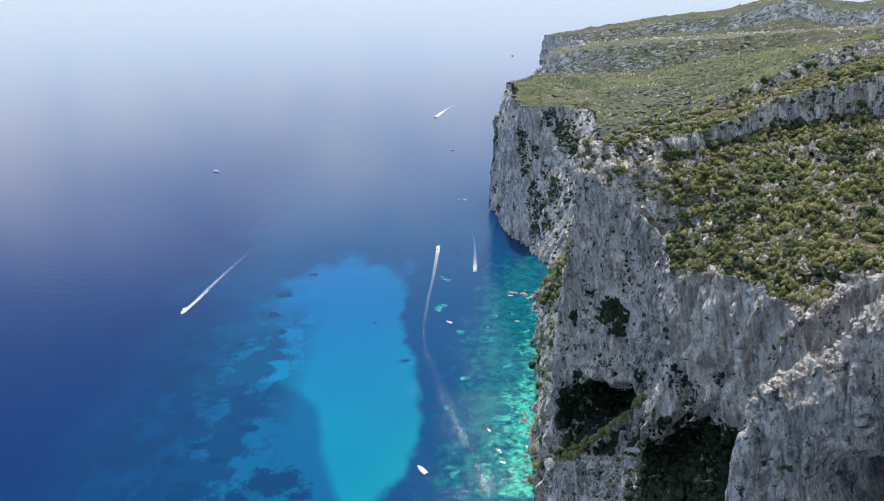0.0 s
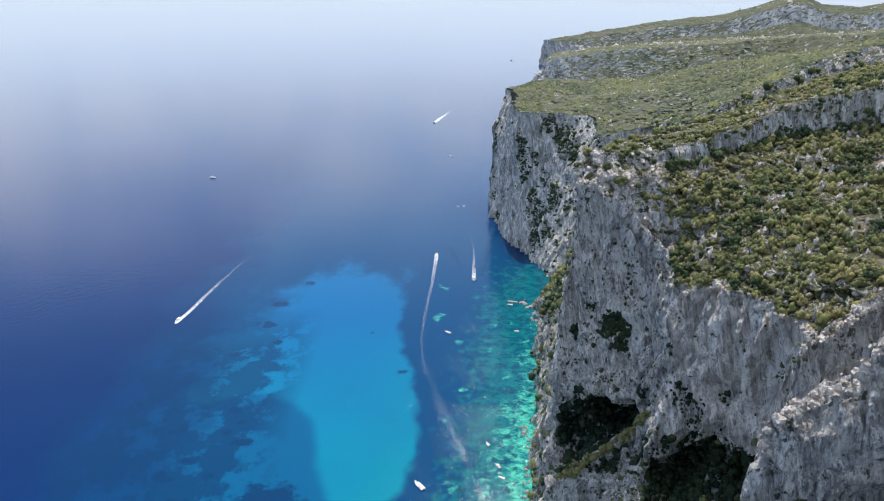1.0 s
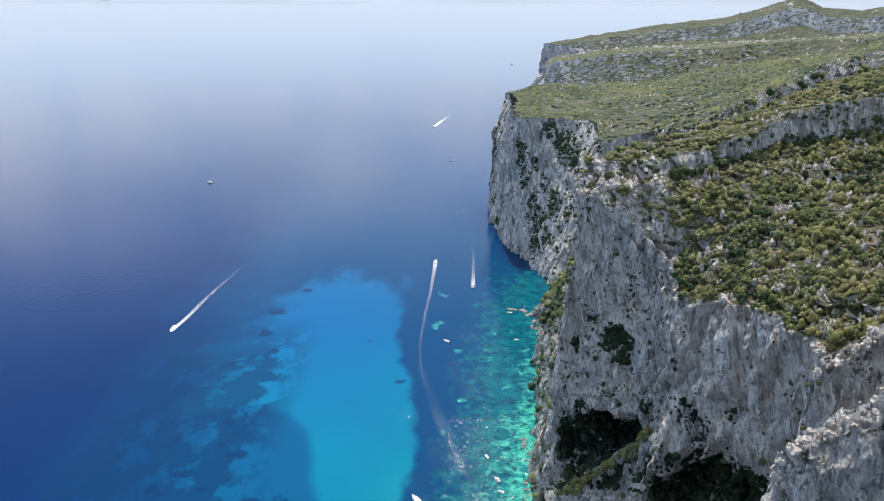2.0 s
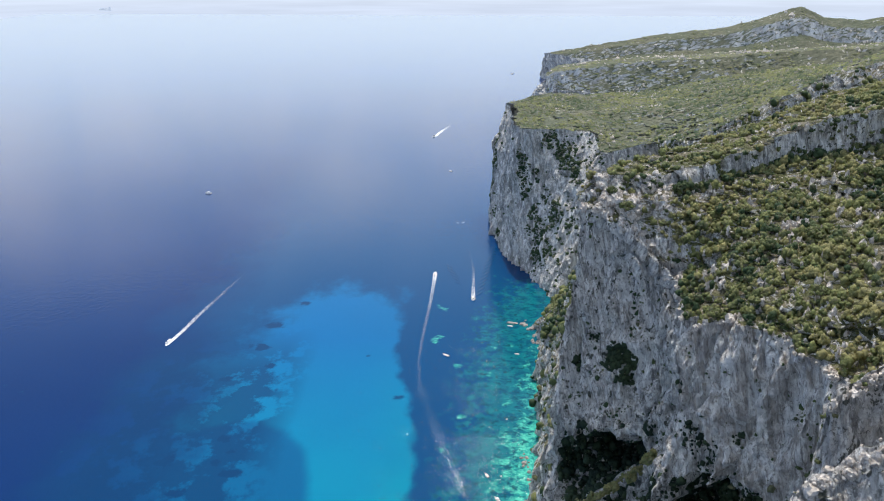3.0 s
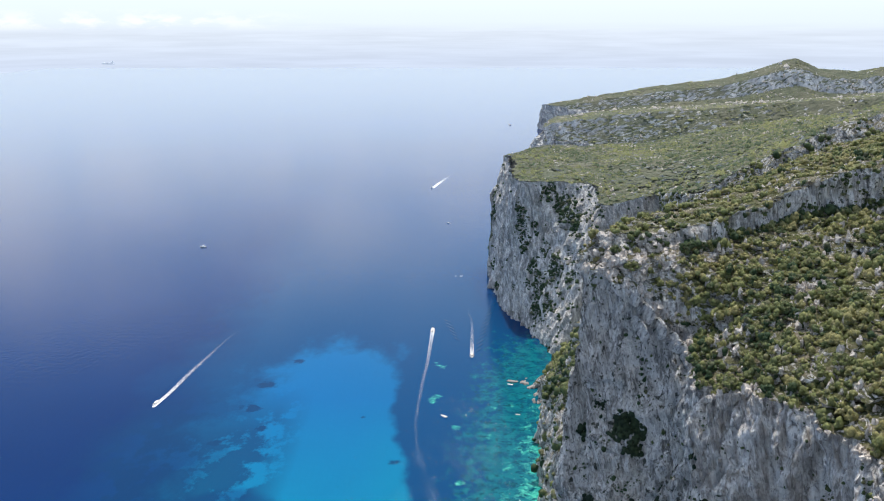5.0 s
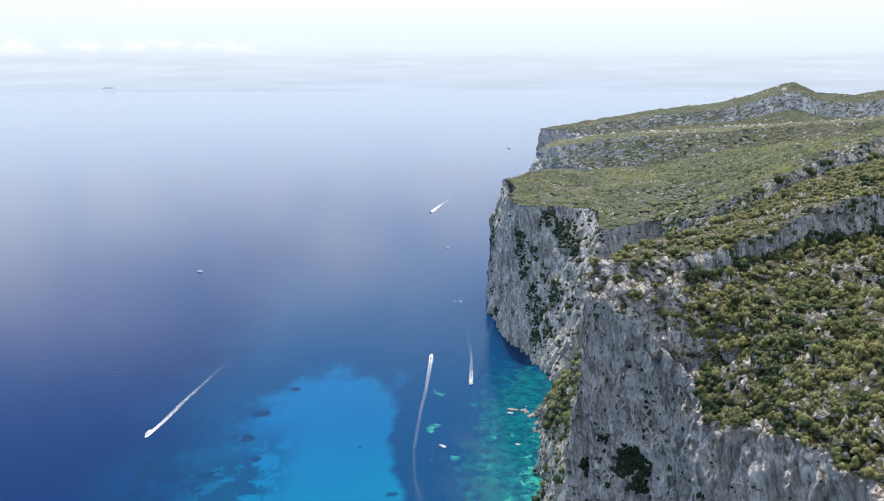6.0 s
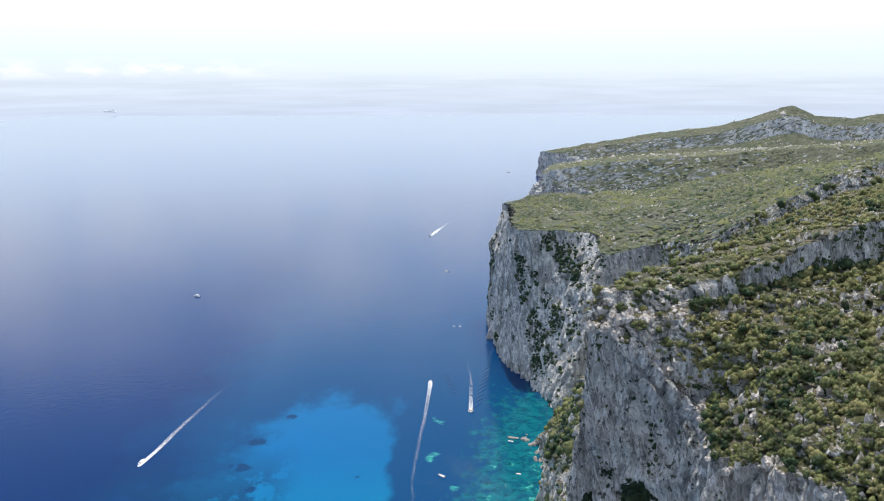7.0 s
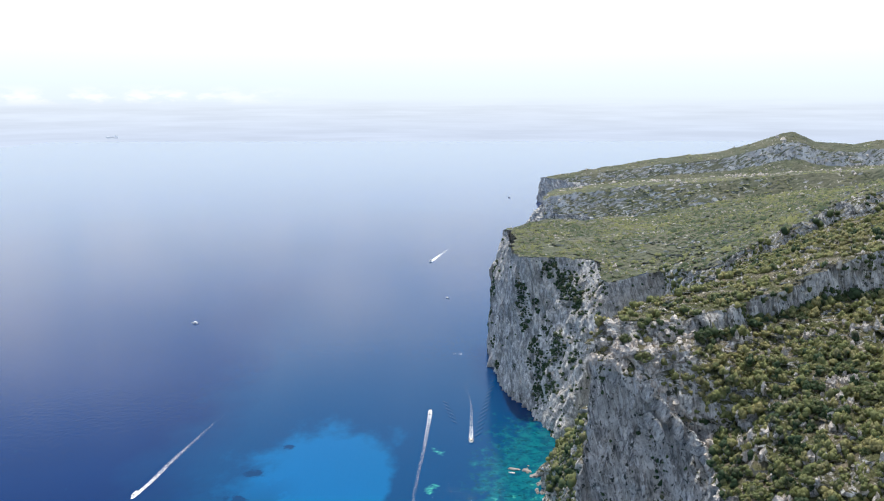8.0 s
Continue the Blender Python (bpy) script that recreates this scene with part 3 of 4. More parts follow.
SAND = [(-96, 517), (-81, 533), (-60, 535), (-36, 515), (-26, 474), (-29, 439), (-24, 400), (-18, 373), (-12, 326), (-13, 300), (-20, 275), (-30, 255), (-38, 200), (-112, 200), (-124, 280), (-126, 345), (-123, 393), (-134, 415), (-116, 434), (-118, 465)]
# the deeper, dimmer floor inside it
DIM = [(-128, 348), (-111, 355), (-97, 358), (-79, 347), (-65, 326), (-57, 297), (-48, 268), (-30, 200), (-190, 200), (-190, 300), (-150, 335)]
SHORE = [(60, 200), (36, 271), (40, 318), (52, 370), (50, 395), (60, 443), (62, 474), (75, 507), (62, 568), (46, 640), (43, 700), (200, 700), (200, 200)]


# pale sand pockets in the reef: place and reach
SPOTS = [(-4, 452, 6), (0, 499, 5), (36, 376, 6), (27, 407, 3), (8, 415, 3.5), (42, 443, 4), (32, 439, 3.5), (16, 367, 3), (32, 343, 7), (26, 321, 6), (17, 284, 4), (2, 278, 5), (23, 484, 2.5), (29, 456, 2.5), (24, 340, 4), (10, 360, 3), (0, 330, 3), (12, 436, 2)]
# dark weed beds: place and reach
WEED = [(-77, 270, 13), (-66, 260, 6), (-90, 258, 6), (-108, 339, 5), (-107, 319, 4), (-98, 311, 5), (-102, 328, 3), (-114, 262, 10), (-119, 297, 5), (-128, 283, 7), (-107, 284, 4), (-132, 320, 7), (-45, 428, 2.4), (-96, 507, 4), (-24, 379, 3.2), (-101, 415, 4), (-112, 440, 6), (-108, 470, 6), (-122, 400, 6)]


def sea():
    xs = np.r_[-4900, -3800, -2800, -2000, -1400, -1000, -700, -480, -360, np.arange(-290, 120, 2.5), 130, 180, 260, 400, 700, 1200, 2000, 3000, 4000, 4900]
    ys = np.r_[-4900, -3000, -1500, -600, -200, 0, 100, 160, np.arange(200, 620, 2.5), np.arange(620, 900, 8.0), np.arange(900, 1500, 30.0), 1600, 1900, 2300, 2800, 3400, 4100, 4900]
    gx, gy = np.meshgrid(xs, ys, indexing="ij")
    x, y = gx.ravel(), gy.ravel()
    p = np.stack([x, y, np.zeros_like(x)], 1)
    wob = fbm(p, 40, 5, 71, 0.6)
    sand = polygon_distance(x, y, SAND)
    soft = np.clip(np.clip((-70 - x) / 50, 0, 1) + np.clip((y - 470) / 60, 0, 1), 0, 1)
    shore = -polygon_distance(x, y, SHORE)
    dim = polygon_distance(x, y, DIM) + 2 * wob
    near = ((x > -700) & (x < 700) & (y < 1500)) * 1.0
    wide = np.interp(y, [250, 330, 380, 480, 560], [32, 27, 13, 7, 2])
    beds = np.full(x.shape, -3.0)
    for bx, by, br in WEED:
        beds = np.maximum(beds, np.clip(1 - np.hypot((x - bx) / 1.25, y - by) / br, -3, 1))
    spots = np.full(x.shape, -2.0)
    for sx, sy, sr in SPOTS:
        spots = np.maximum(spots, 0.95 - np.hypot(x - sx, (y - sy) * 0.75) / (1.5 * sr))
    keep = np.hypot(x, y) < 4890
    k = grid_faces(len(xs), len(ys))
    k = k[keep[k].all(1)]
    m = Mat("sea_water")
    n1, n2, n3 = m.noise(20, 6, 0.62, (1, 0.7, 1)), m.noise(6, 5, 0.6, (1, 0.7, 1)), m.noise(70, 4)
    deep = m.mix(m.ramp(m.noise(260, 3), 0.3, 0.7), (0.001, 0.017, 0.082), (0.001, 0.022, 0.099))
    c = m.mix(m.attr("shelf_shade"), deep, (0.001, 0.042, 0.122))
    # clean sand with a ragged seaward edge
    half = m.math("ADD", 3.0, m.math("MULTIPLY", m.attr("soft"), 16.0))
    edge = m.math("ADD", m.attr("sand"), m.math("MULTIPLY", m.math("SUBTRACT", n1, 0.5), m.math("ADD", 16.0, m.math("MULTIPLY", m.attr("soft"), 70.0))))
    sandc = m.mix(m.attr("near"), (0.001, 0.098, 0.255), (0.001, 0.172, 0.262))
    sandc = m.mix(m.ramp(m.attr("sand"), 26, 4, 0, 0.6), sandc, m.mix(m.attr("near"), (0.001, 0.098, 0.245), (0.001, 0.190, 0.245)))
    sandc = m.mix(m.ramp(n3, 0.35, 0.65, 0, 0.18), sandc, (0.001, 0.085, 0.210))
    sandc = m.mix(m.ramp(m.attr("dim"), -0.2, 0.45, 0, 0.92), sandc, (0.001, 0.070, 0.172))
    c = m.mix(m.ramp(m.math("DIVIDE", edge, half), -1, 1), c, sandc)
    # weed: ragged beds, and loose patches over the seaward floor
    frond = m.noise(9, 7, 0.68)
    loose = m.math("MULTIPLY", m.ramp(m.math("ADD", n1, m.math("MULTIPLY", frond, 0.35)), 0.58, 0.69), m.attr("meadow"))
    bed = m.ramp(m.math("ADD", m.attr("bed"), m.math("MULTIPLY", m.math("SUBTRACT", frond, 0.5), 3.2)), -0.05, 0.55)
    c = m.mix(m.math("MULTIPLY", m.math("MAXIMUM", m.math("MULTIPLY", loose, 0.85), bed), 0.9), c, (0.001, 0.026, 0.084))
    # reef: teal rubble broken by dark weed and pale pockets, brighter towards the shore
    lump = m.noise(8, 7, 0.68, (1, 1.15, 1), 0.4)
    reef = m.math("ADD", m.attr("reef"), m.math("MULTIPLY", m.math("SUBTRACT", n2, 0.5), 1.6))
    c = m.mix(m.ramp(reef, 0.25, 0.75, 0, 0.9), c, m.mix(m.ramp(lump, 0.40, 0.58), (0.003, 0.066, 0.105), (0.005, 0.125, 0.145)))
    pocket = m.math("ADD", m.attr("pocket"), m.math("MULTIPLY", m.math("SUBTRACT", m.noise(7, 8, 0.70, (1, 1.1, 1), 0.5), 0.5), 3.6))
    c = m.mix(m.ramp(pocket, 0.55, 1.25), c, m.mix(m.ramp(m.noise(3, 5, 0.65), 0.4, 0.62), (0.075, 0.44, 0.325), (0.014, 0.225, 0.195)))
    speck = m.math("MULTIPLY", m.ramp(m.noise(4.2, 6, 0.66), 0.53, 0.62), m.ramp(m.attr("reef"), 0.1, 0.5, 0, 0.85))
    c = m.mix(speck, c, (0.003, 0.050, 0.072))
    wave = m.bump(m.noise(3.0, 3, 0.6, (1, 0.6, 1)), 0.2, 0.4)
    wave = m.bump(m.noise(0.9, 2, 0.6), 0.25, 0.1, wave)
    mat = m.done(c, 0.10, wave, IOR=1.25)
    me = array_mesh("sea", p, k, mat, True, {
        "sand": np.clip(sand, -80, 80), "soft": soft, "dim": np.clip(dim / 12, -1, 2), "bed": beds,
        "meadow": np.clip((-75 - x) / 20, 0, 1) * np.clip((x + 200) / 40, 0, 1) * np.clip((470 - y) / 60, 0, 1) * near,
        "reef": np.clip(1.15 - shore / 50, 0, 1.2) * np.clip((575 - y) / 70, 0, 1) * near,
        "pocket": np.maximum(np.clip(1.15 - shore / wide, -2, np.interp(y, [300, 345, 420, 500, 560], [1.7, 1.2, 0.6, 0.35, 0.0])), spots) * near - 3 * (1 - near),
        "shelf_shade": np.clip((x + 190 + 12 * wob) / 60, 0, 1) * np.clip((1150 - y) / 550, 0, 1) * (1 - 0.6 * np.clip(1.1 - shore / 20, 0, 1) * np.clip((y - 495) / 50, 0, 1)) * near,
        "near": np.clip((450 - y) / 190, 0, 1)})
    return tagged(new("water", me), "deep blue sea with turquoise sandy shallows", "sea", kind="structure")


sea()

# ---- scrub and stones ----
ICO = bmesh.new()
bmesh.ops.create_icosphere(ICO, subdivisions=1, radius=1.0)
ICO_V = np.array([v.co[:] for v in ICO.verts])
ICO_F = np.array([[v.index for v in f.verts] for f in ICO.faces])
ICO.free()
ICO2 = bmesh.new()
bmesh.ops.create_icosphere(ICO2, subdivisions=2, radius=1.0)
ICO2_V = np.array([v.co[:] for v in ICO2.verts])
ICO2_F = np.array([[v.index for v in f.verts] for f in ICO2.faces])
ICO2.free()


def bush_template(rng, lumps, leaves, spray=0.17):
    """A bush about one metre in radius: knobbly clumps of foliage and loose sprays round them."""
    vs, fs, n = [], [], 0
    bv, bf = ICO_V, ICO_F
    centres = []
    for i in range(lumps):
        a, d = rng.random() * 6.283, (0.62 if lumps < 8 else 0.8) * math.sqrt(rng.random()) if lumps > 1 else 0
        r = (0.62 - 0.25 * d) * rng.uniform(0.75, 1.2) * (5 / max(lumps, 4)) ** 0.45 if lumps > 1 else 0.95
        c = np.array([math.cos(a) * d, math.sin(a) * d, 0.35 + 0.75 * rng.random() * (1.1 - d)])
        v = bv * rng.uniform(0.60, 1.35, (len(bv), 1)) * r * np.array([1, 1, rng.uniform(0.8, 1.15)]) + c
        vs.append(v), fs.append(bf + n)
        n += len(v)
        centres.append((c, r))
    for i in range(leaves):
        c, r = centres[rng.integers(len(centres))]
        d = rng.normal(size=3)
        d[2] = abs(d[2]) * 0.9
        d /= np.linalg.norm(d)
        o = c + d * r * rng.uniform(0.85, 1.2)
        s = rng.normal(size=(3, 3)) * spray
        vs.append(o + s), fs.append(np.array([[0, 1, 2]]) + n)
        n += 3
    return np.concatenate(vs), np.concatenate(fs)


def strew(name, label, category, templates, places, sizes, mat, rng, flat=1.0, sink=0.15, tint=None, kind="stuff"):
    """Many copies of the templates, joined into one mesh that nobody could count."""
    verts, faces, tints, n = [], [], [], 0
    which = rng.integers(len(templates), size=len(places))
    for w, (tv, tf) in enumerate(templates):
        k = np.flatnonzero(which == w)
        if not len(k):
            continue
        a = rng.random(len(k)) * 6.283
        ca, sa = np.cos(a), np.sin(a)
        s = sizes[k][:, None]
        x, y, z = tv[None, :, 0], tv[None, :, 1], tv[None, :, 2]
        sx = rng.uniform(0.8, 1.25, (len(k), 1))
        h = flat * rng.uniform(0.75, 1.3, (len(k), 1))
        v = np.stack([(x * ca[:, None] * sx - y * sa[:, None]) * s, (x * sa[:, None] * sx + y * ca[:, None]) * s, (z * h - sink) * s], -1) + places[k][:, None, :]
        f = tf[None] + (np.arange(len(k)) * len(tv))[:, None, None] + n
        verts.append(v.reshape(-1, 3)), faces.append(f.reshape(-1, 3))
        tt = rng.random(len(k)) if tint is None else tint[k]
        tints.append(np.repeat(tt, len(tv)))
        n += len(k) * len(tv)
    me = array_mesh(name, np.concatenate(verts), np.concatenate(faces), mat, mat in (LEAF, SHADED_OAK), {"tint": np.concatenate(tints)})
    return tagged(new(name, me), label, category, kind=kind)


rng = np.random.default_rng(8)
FINE_BUSH = [bush_template(rng, 12, 130, 0.11) for _ in range(5)]
NEAR_BUSH = [bush_template(rng, 5, 54, 0.12) for _ in range(9)]
MID_BUSH = [bush_template(rng, 4, 14, 0.16) for _ in range(8)]
FAR_BUSH = [bush_template(rng, 1, 7) for _ in range(5)]
OCT_V = np.array([(1, 0, 0.2), (0, 1, 0.2), (-1, 0, 0.2), (0, -1, 0.2), (0, 0, 1)], dtype=float)
OCT_F = np.array([(0, 1, 4), (1, 2, 4), (2, 3, 4), (3, 0, 4)])
TINY_BUSH = [(np.concatenate([OCT_V * rng.uniform(0.6, 1.3, (5, 1)) * 0.7 + np.array([math.cos(a), math.sin(a), 0]) * 0.45 for a in (0.3, 2.4, 4.5)]), np.concatenate([OCT_F, OCT_F + 5, OCT_F + 10])) for _ in range(8)]
CRAG = [(ICO2_V * (1 + 0.30 * np.random.default_rng(q).normal(size=(len(ICO2_V), 1)).clip(-1.3, 1.3)), ICO2_F) for q in range(8)]
STONE = [(ICO_V * rng.uniform(0.55, 1.25, (len(ICO_V), 1)), ICO_F) for _ in range(8)]


def in_view(p, margin=12):
    return p[:, 0] < 0.60 * (p[:, 1] + 22) + margin


def cover(p, n, dense=0.9, steep=0.55, wave=13, bare=-0.25, seed=81):
    """Chance of a bush: less on steep rock, and in patches."""
    patch = fbm(p * np.array([1, 1, 0.4]), wave, 3, seed)
    return dense * np.clip((n[:, 2] - steep) / 0.15, 0, 1) * np.clip((patch - bare) / 0.25 + 0.25, 0.05, 1) * in_view(p)


def tints(p, seed=91):
    return np.clip(0.5 + 0.6 * fbm(p, 24, 2, seed) + np.random.default_rng(seed).normal(0, 0.30, len(p)), 0, 1)


# terrace and inner step
p, n = sheets["terrace"].scatter(38000, rng, lambda p, n: np.maximum(cover(p, n, 0.95, 0.1, 9, -0.42), 0.8 * (p[:, 0] < 96) * (p[:, 1] > 170) * (p[:, 1] < 225)) * (p[:, 1] > 84) * np.clip((0.52 - fbm(p, 9, 3, 66)) / 0.15, 0.25, 1))
p = p[(p[:, 1] > 124) & ((p[:, 0] > 72) | (p[:, 1] < 238) | (rng.random(len(p)) < 0.06 + 0.35 * (fbm(p, 6, 3, 57) < -0.25)))]
close = (p[:, 1] < 138) | (p[:, 0] < 62)
keep = ~close | (in_view(p, 2) & ((rng.random(len(p)) < 0.3) | (p[:, 0] < 62) & (p[:, 1] > 200)))
p, close = p[keep], close[keep]
strew("ridge_scrub", "leafy green bushes on the near rocky ridges", "shrubs", FINE_BUSH, p[close], np.exp(rng.normal(-0.05, 0.38, close.sum())), LEAF, rng, 0.95, tint=tints(p[close]))
p = p[~close]
strew("terrace_scrub", "dense olive-green scrub covering the limestone terrace", "shrubs", NEAR_BUSH, p, np.minimum(np.exp(rng.normal(-0.30, 0.50, len(p))), 1.6), LEAF, rng, 1.2, tint=tints(p))
p, n = sheets["terrace"].scatter(16000, rng, lambda p, n: np.clip(fbm(p, 9, 3, 66) * 1.8 - 0.45, 0.18, 0.8) * in_view(p) * (p[:, 1] > 88))
strew("terrace_stones", "sunlit pale limestone outcrops among the scrub", "rocks", CRAG, p, np.minimum(np.exp(rng.normal(-0.85, 0.45, len(p))), 0.9), OUTCROP, rng, 2.3, 0.2)
p, n = sheets["cliff_step"].scatter(6500, rng, lambda p, n: np.clip(fbm(p, 5, 3, 67) * 2 + 0.05, 0, 0.75) * in_view(p) * (p[:, 1] > 150))
strew("step_scrub", "dark bushes rooted on the shaded rock step", "shrubs", MID_BUSH, p, np.exp(rng.normal(-0.45, 0.4, len(p))), LEAF, rng, tint=tints(p) * 0.25)
foot = spline(FOOT_B[3:12], 700, np.sort(rng.uniform(0, 8, 700))) + rng.normal(0, 1.5, (700, 3)) * np.array([1, 1, 0.25])
foot = (foot + craggy(foot))[in_view(foot)]
strew("step_foot_scrub", "dark oak thicket along the foot of the rock step", "shrubs", MID_BUSH, foot, np.exp(rng.normal(-0.05, 0.4, len(foot))), LEAF, rng, 1.1, tint=rng.random(len(foot)) * 0.15)
p, n = sheets["upper_ground"].scatter(16000, rng, lambda p, n: cover(p, n, 0.95, 0.25, 13, -0.4) * np.where((p[:, 0] < 72) & (p[:, 1] < 272), 0.15, 1))
strew("upper_scrub", "olive-green scrub on the slope above the step", "shrubs", MID_BUSH, p, np.minimum(np.exp(rng.normal(-0.02, 0.42, len(p))), 1.8), LEAF, rng, 1.1, tint=tints(p))
p, n = sheets["upper_ground"].scatter(7000, rng, lambda p, n: np.clip(fbm(p, 11, 3, 68) * 2.4 - 0.55, 0, 1) * in_view(p))
strew("upper_stones", "pale limestone blocks on the upper slope", "rocks", CRAG, p, np.minimum(np.exp(rng.normal(-0.6, 0.4, len(p))), 0.8), OUTCROP, rng, 1.8, 0.3)
for key, count in (("terrace", 26000), ("cliff_step", 3000), ("upper_ground", 9000)):
    p, n = sheets[key].scatter(count, rng, lambda p, n: np.clip((78 - p[:, 0]) / 14, 0, 1) * np.clip((p[:, 1] - 238) / 4, 0, 1) * np.clip((272 - p[:, 1]) / 8, 0, 1) * np.clip(0.62 + 1.1 * fbm(p, 6, 3, 57), 0, 1))
    strew("tip_stones", "broken sunlit limestone on the cliff corner", "rocks", CRAG, p, np.minimum(np.exp(rng.normal(-0.4, 0.45, len(p))), 1.1), OUTCROP, rng, 1.2, 0.25)
# the cliffs: bushes in ledges, and thickets whose near-black colour carries the hollows' shade
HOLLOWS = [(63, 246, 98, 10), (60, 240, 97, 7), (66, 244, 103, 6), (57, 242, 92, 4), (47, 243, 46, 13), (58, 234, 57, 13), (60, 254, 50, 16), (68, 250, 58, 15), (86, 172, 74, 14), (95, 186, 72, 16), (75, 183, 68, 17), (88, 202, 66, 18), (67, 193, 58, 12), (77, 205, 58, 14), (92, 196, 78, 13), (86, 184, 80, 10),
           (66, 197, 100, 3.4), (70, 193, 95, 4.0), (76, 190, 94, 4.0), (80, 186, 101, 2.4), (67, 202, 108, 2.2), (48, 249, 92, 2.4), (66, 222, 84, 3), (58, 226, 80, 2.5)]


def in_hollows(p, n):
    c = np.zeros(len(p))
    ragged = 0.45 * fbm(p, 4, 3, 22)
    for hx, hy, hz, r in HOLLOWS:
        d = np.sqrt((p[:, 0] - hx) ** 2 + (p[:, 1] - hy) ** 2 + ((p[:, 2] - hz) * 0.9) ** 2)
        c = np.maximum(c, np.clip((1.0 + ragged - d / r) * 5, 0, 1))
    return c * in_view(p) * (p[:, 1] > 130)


def low_slope(p, n):
    return np.clip((66 - p[:, 2]) / 8, 0, 1) * np.clip((222 - p[:, 1]) / 12, 0, 1) * np.clip((p[:, 1] - 130) / 10, 0, 1) * np.clip(fbm(p, 8, 3, 23) * 3 + 0.3, 0, 1) * (p[:, 0] > 42) * 0.3


def clinging(p, n, base=0.17):
    q = p * np.array([1, 1, 0.6])
    c = np.clip(fbm(q, 7, 4, 61) * 2.2 - 1.35, 0, 1) * base * 6 + np.clip((n[:, 2] - 0.6) * 2.0, 0, 0.6)
    return c * in_view(p) * (p[:, 1] > 135)


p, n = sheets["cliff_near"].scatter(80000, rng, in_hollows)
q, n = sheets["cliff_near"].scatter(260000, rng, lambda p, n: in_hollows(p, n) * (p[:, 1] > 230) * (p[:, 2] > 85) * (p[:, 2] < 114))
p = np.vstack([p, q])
strew("hollow_scrub", "holm oak thicket darkened for shade in cliff hollows", "shrubs", FAR_BUSH, p, np.exp(rng.normal(-0.3, 0.4, len(p))) * np.where(p[:, 2] > 82, np.where(p[:, 1] > 232, 0.7, 0.55), 1.0), SHADED_OAK, rng, 1.1, tint=tints(p))
p, n = sheets["cliff_near"].scatter(30000, rng, low_slope)
strew("foot_scrub", "green bushes on the slope at the foot of the cliff", "shrubs", MID_BUSH, p, np.exp(rng.normal(-0.3, 0.4, len(p))), LEAF, rng, 1.0, tint=tints(p))
p, n = sheets["cliff_second_spur"].scatter(2600, rng, lambda p, n: np.clip(fbm(p, 4, 3, 24) * 2.4 - 0.7, 0, 0.8) * (p[:, 2] > 110))
strew("spur_scrub", "dark bushes dotting the second spur", "shrubs", MID_BUSH, p, np.exp(rng.normal(-0.6, 0.4, len(p))), LEAF, rng, tint=tints(p) * 0.5)
p, n = sheets["cliff_spur"].scatter(5000, rng, lambda p, n: np.clip(fbm(p, 3, 3, 25) * 2.4 - 1.35, 0, 0.5) * (p[:, 2] > 100))
strew("near_spur_scrub", "small dark tufts growing in cracks of the spur", "shrubs", MID_BUSH, p, np.exp(rng.normal(-1.0, 0.4, len(p))), LEAF, rng, tint=tints(p) * 0.4)
p, n = sheets["cliff_near"].scatter(65000, rng, clinging)
strew("cliff_scrub", "dark green bushes clinging to ledges of the cliff", "shrubs", FAR_BUSH, p, np.exp(rng.normal(-1.15, 0.45, len(p))), LEAF, rng, tint=tints(p) * 0.2)
p, n = sheets["cliff_cove"].scatter(11000, rng, lambda p, n: np.maximum(np.clip(fbm(p, 7, 3, 62) * 1.5 - 0.45, 0, 0.5), 0.95 * np.clip((p[:, 2] - np.interp(p[:, 1], [400, 430], [27, 10]) - 5 * fbm(p, 12, 2, 63)) / 4, 0, 1) * np.clip((p[:, 1] - 362) / 15, 0, 1) * np.clip((66 - p[:, 2]) / 8, 0, 1)))
strew("knoll_scrub", "bright green bushes covering the knoll by the cove", "shrubs", FAR_BUSH, p, np.exp(rng.normal(0.1, 0.4, len(p))), LEAF, rng, tint=tints(p) * 0.7)
GROWTH_SHADE = [(90, 584, 91, 7), (70, 592, 72, 4), (61, 600, 24, 6), (84, 568, 32, 10), (90, 567, 49, 10), (97, 566, 58, 8), (94, 566, 24, 11), (75, 572, 14, 8), (78, 585, 34, 13), (88, 580, 50, 13), (94, 574, 84, 7), (66, 594, 60, 4), (112, 553, 90, 4), (104, 560, 62, 7)]


def on_headland(p, n):
    """Bushes in the hollows of the headland, partly standing in for its shade, and a few loose ones."""
    c = np.clip(fbm(p * np.array([1, 1, 0.8]), 16, 4, 64) * 2.4 - 1.6, 0, 0.5) + 0.004 + np.clip((n[:, 2] - 0.55) * 1.2, 0, 0.4)
    ragged = 0.6 * fbm(p, 7, 3, 26)
    for gx, gy, gz, r in GROWTH_SHADE:
        c = np.maximum(c, np.clip((1 + ragged - np.hypot(np.hypot((p[:, 0] - gx), 0.4 * (p[:, 1] - gy)), p[:, 2] - gz) / r) * 3, 0, 0.75))
    return c


p, n = sheets["cliff_second_headland"].scatter(60000, rng, on_headland)
strew("headland_cliff_scrub", "dark bush patches, partly for shade, on the headland cliff", "shrubs", FAR_BUSH, p, np.exp(rng.normal(-0.3, 0.4, len(p))), LEAF, rng, 0.8, tint=tints(p) * 0.05)
p, n = sheets["cliff_second_step"].scatter(1500, rng, lambda p, n: np.clip(fbm(p, 8, 3, 65) * 2, 0, 0.6))
strew("second_step_scrub", "bushes on the low rock step", "shrubs", FAR_BUSH, p, np.exp(rng.normal(0.0, 0.4, len(p))), LEAF, rng, tint=tints(p) * 0.6)
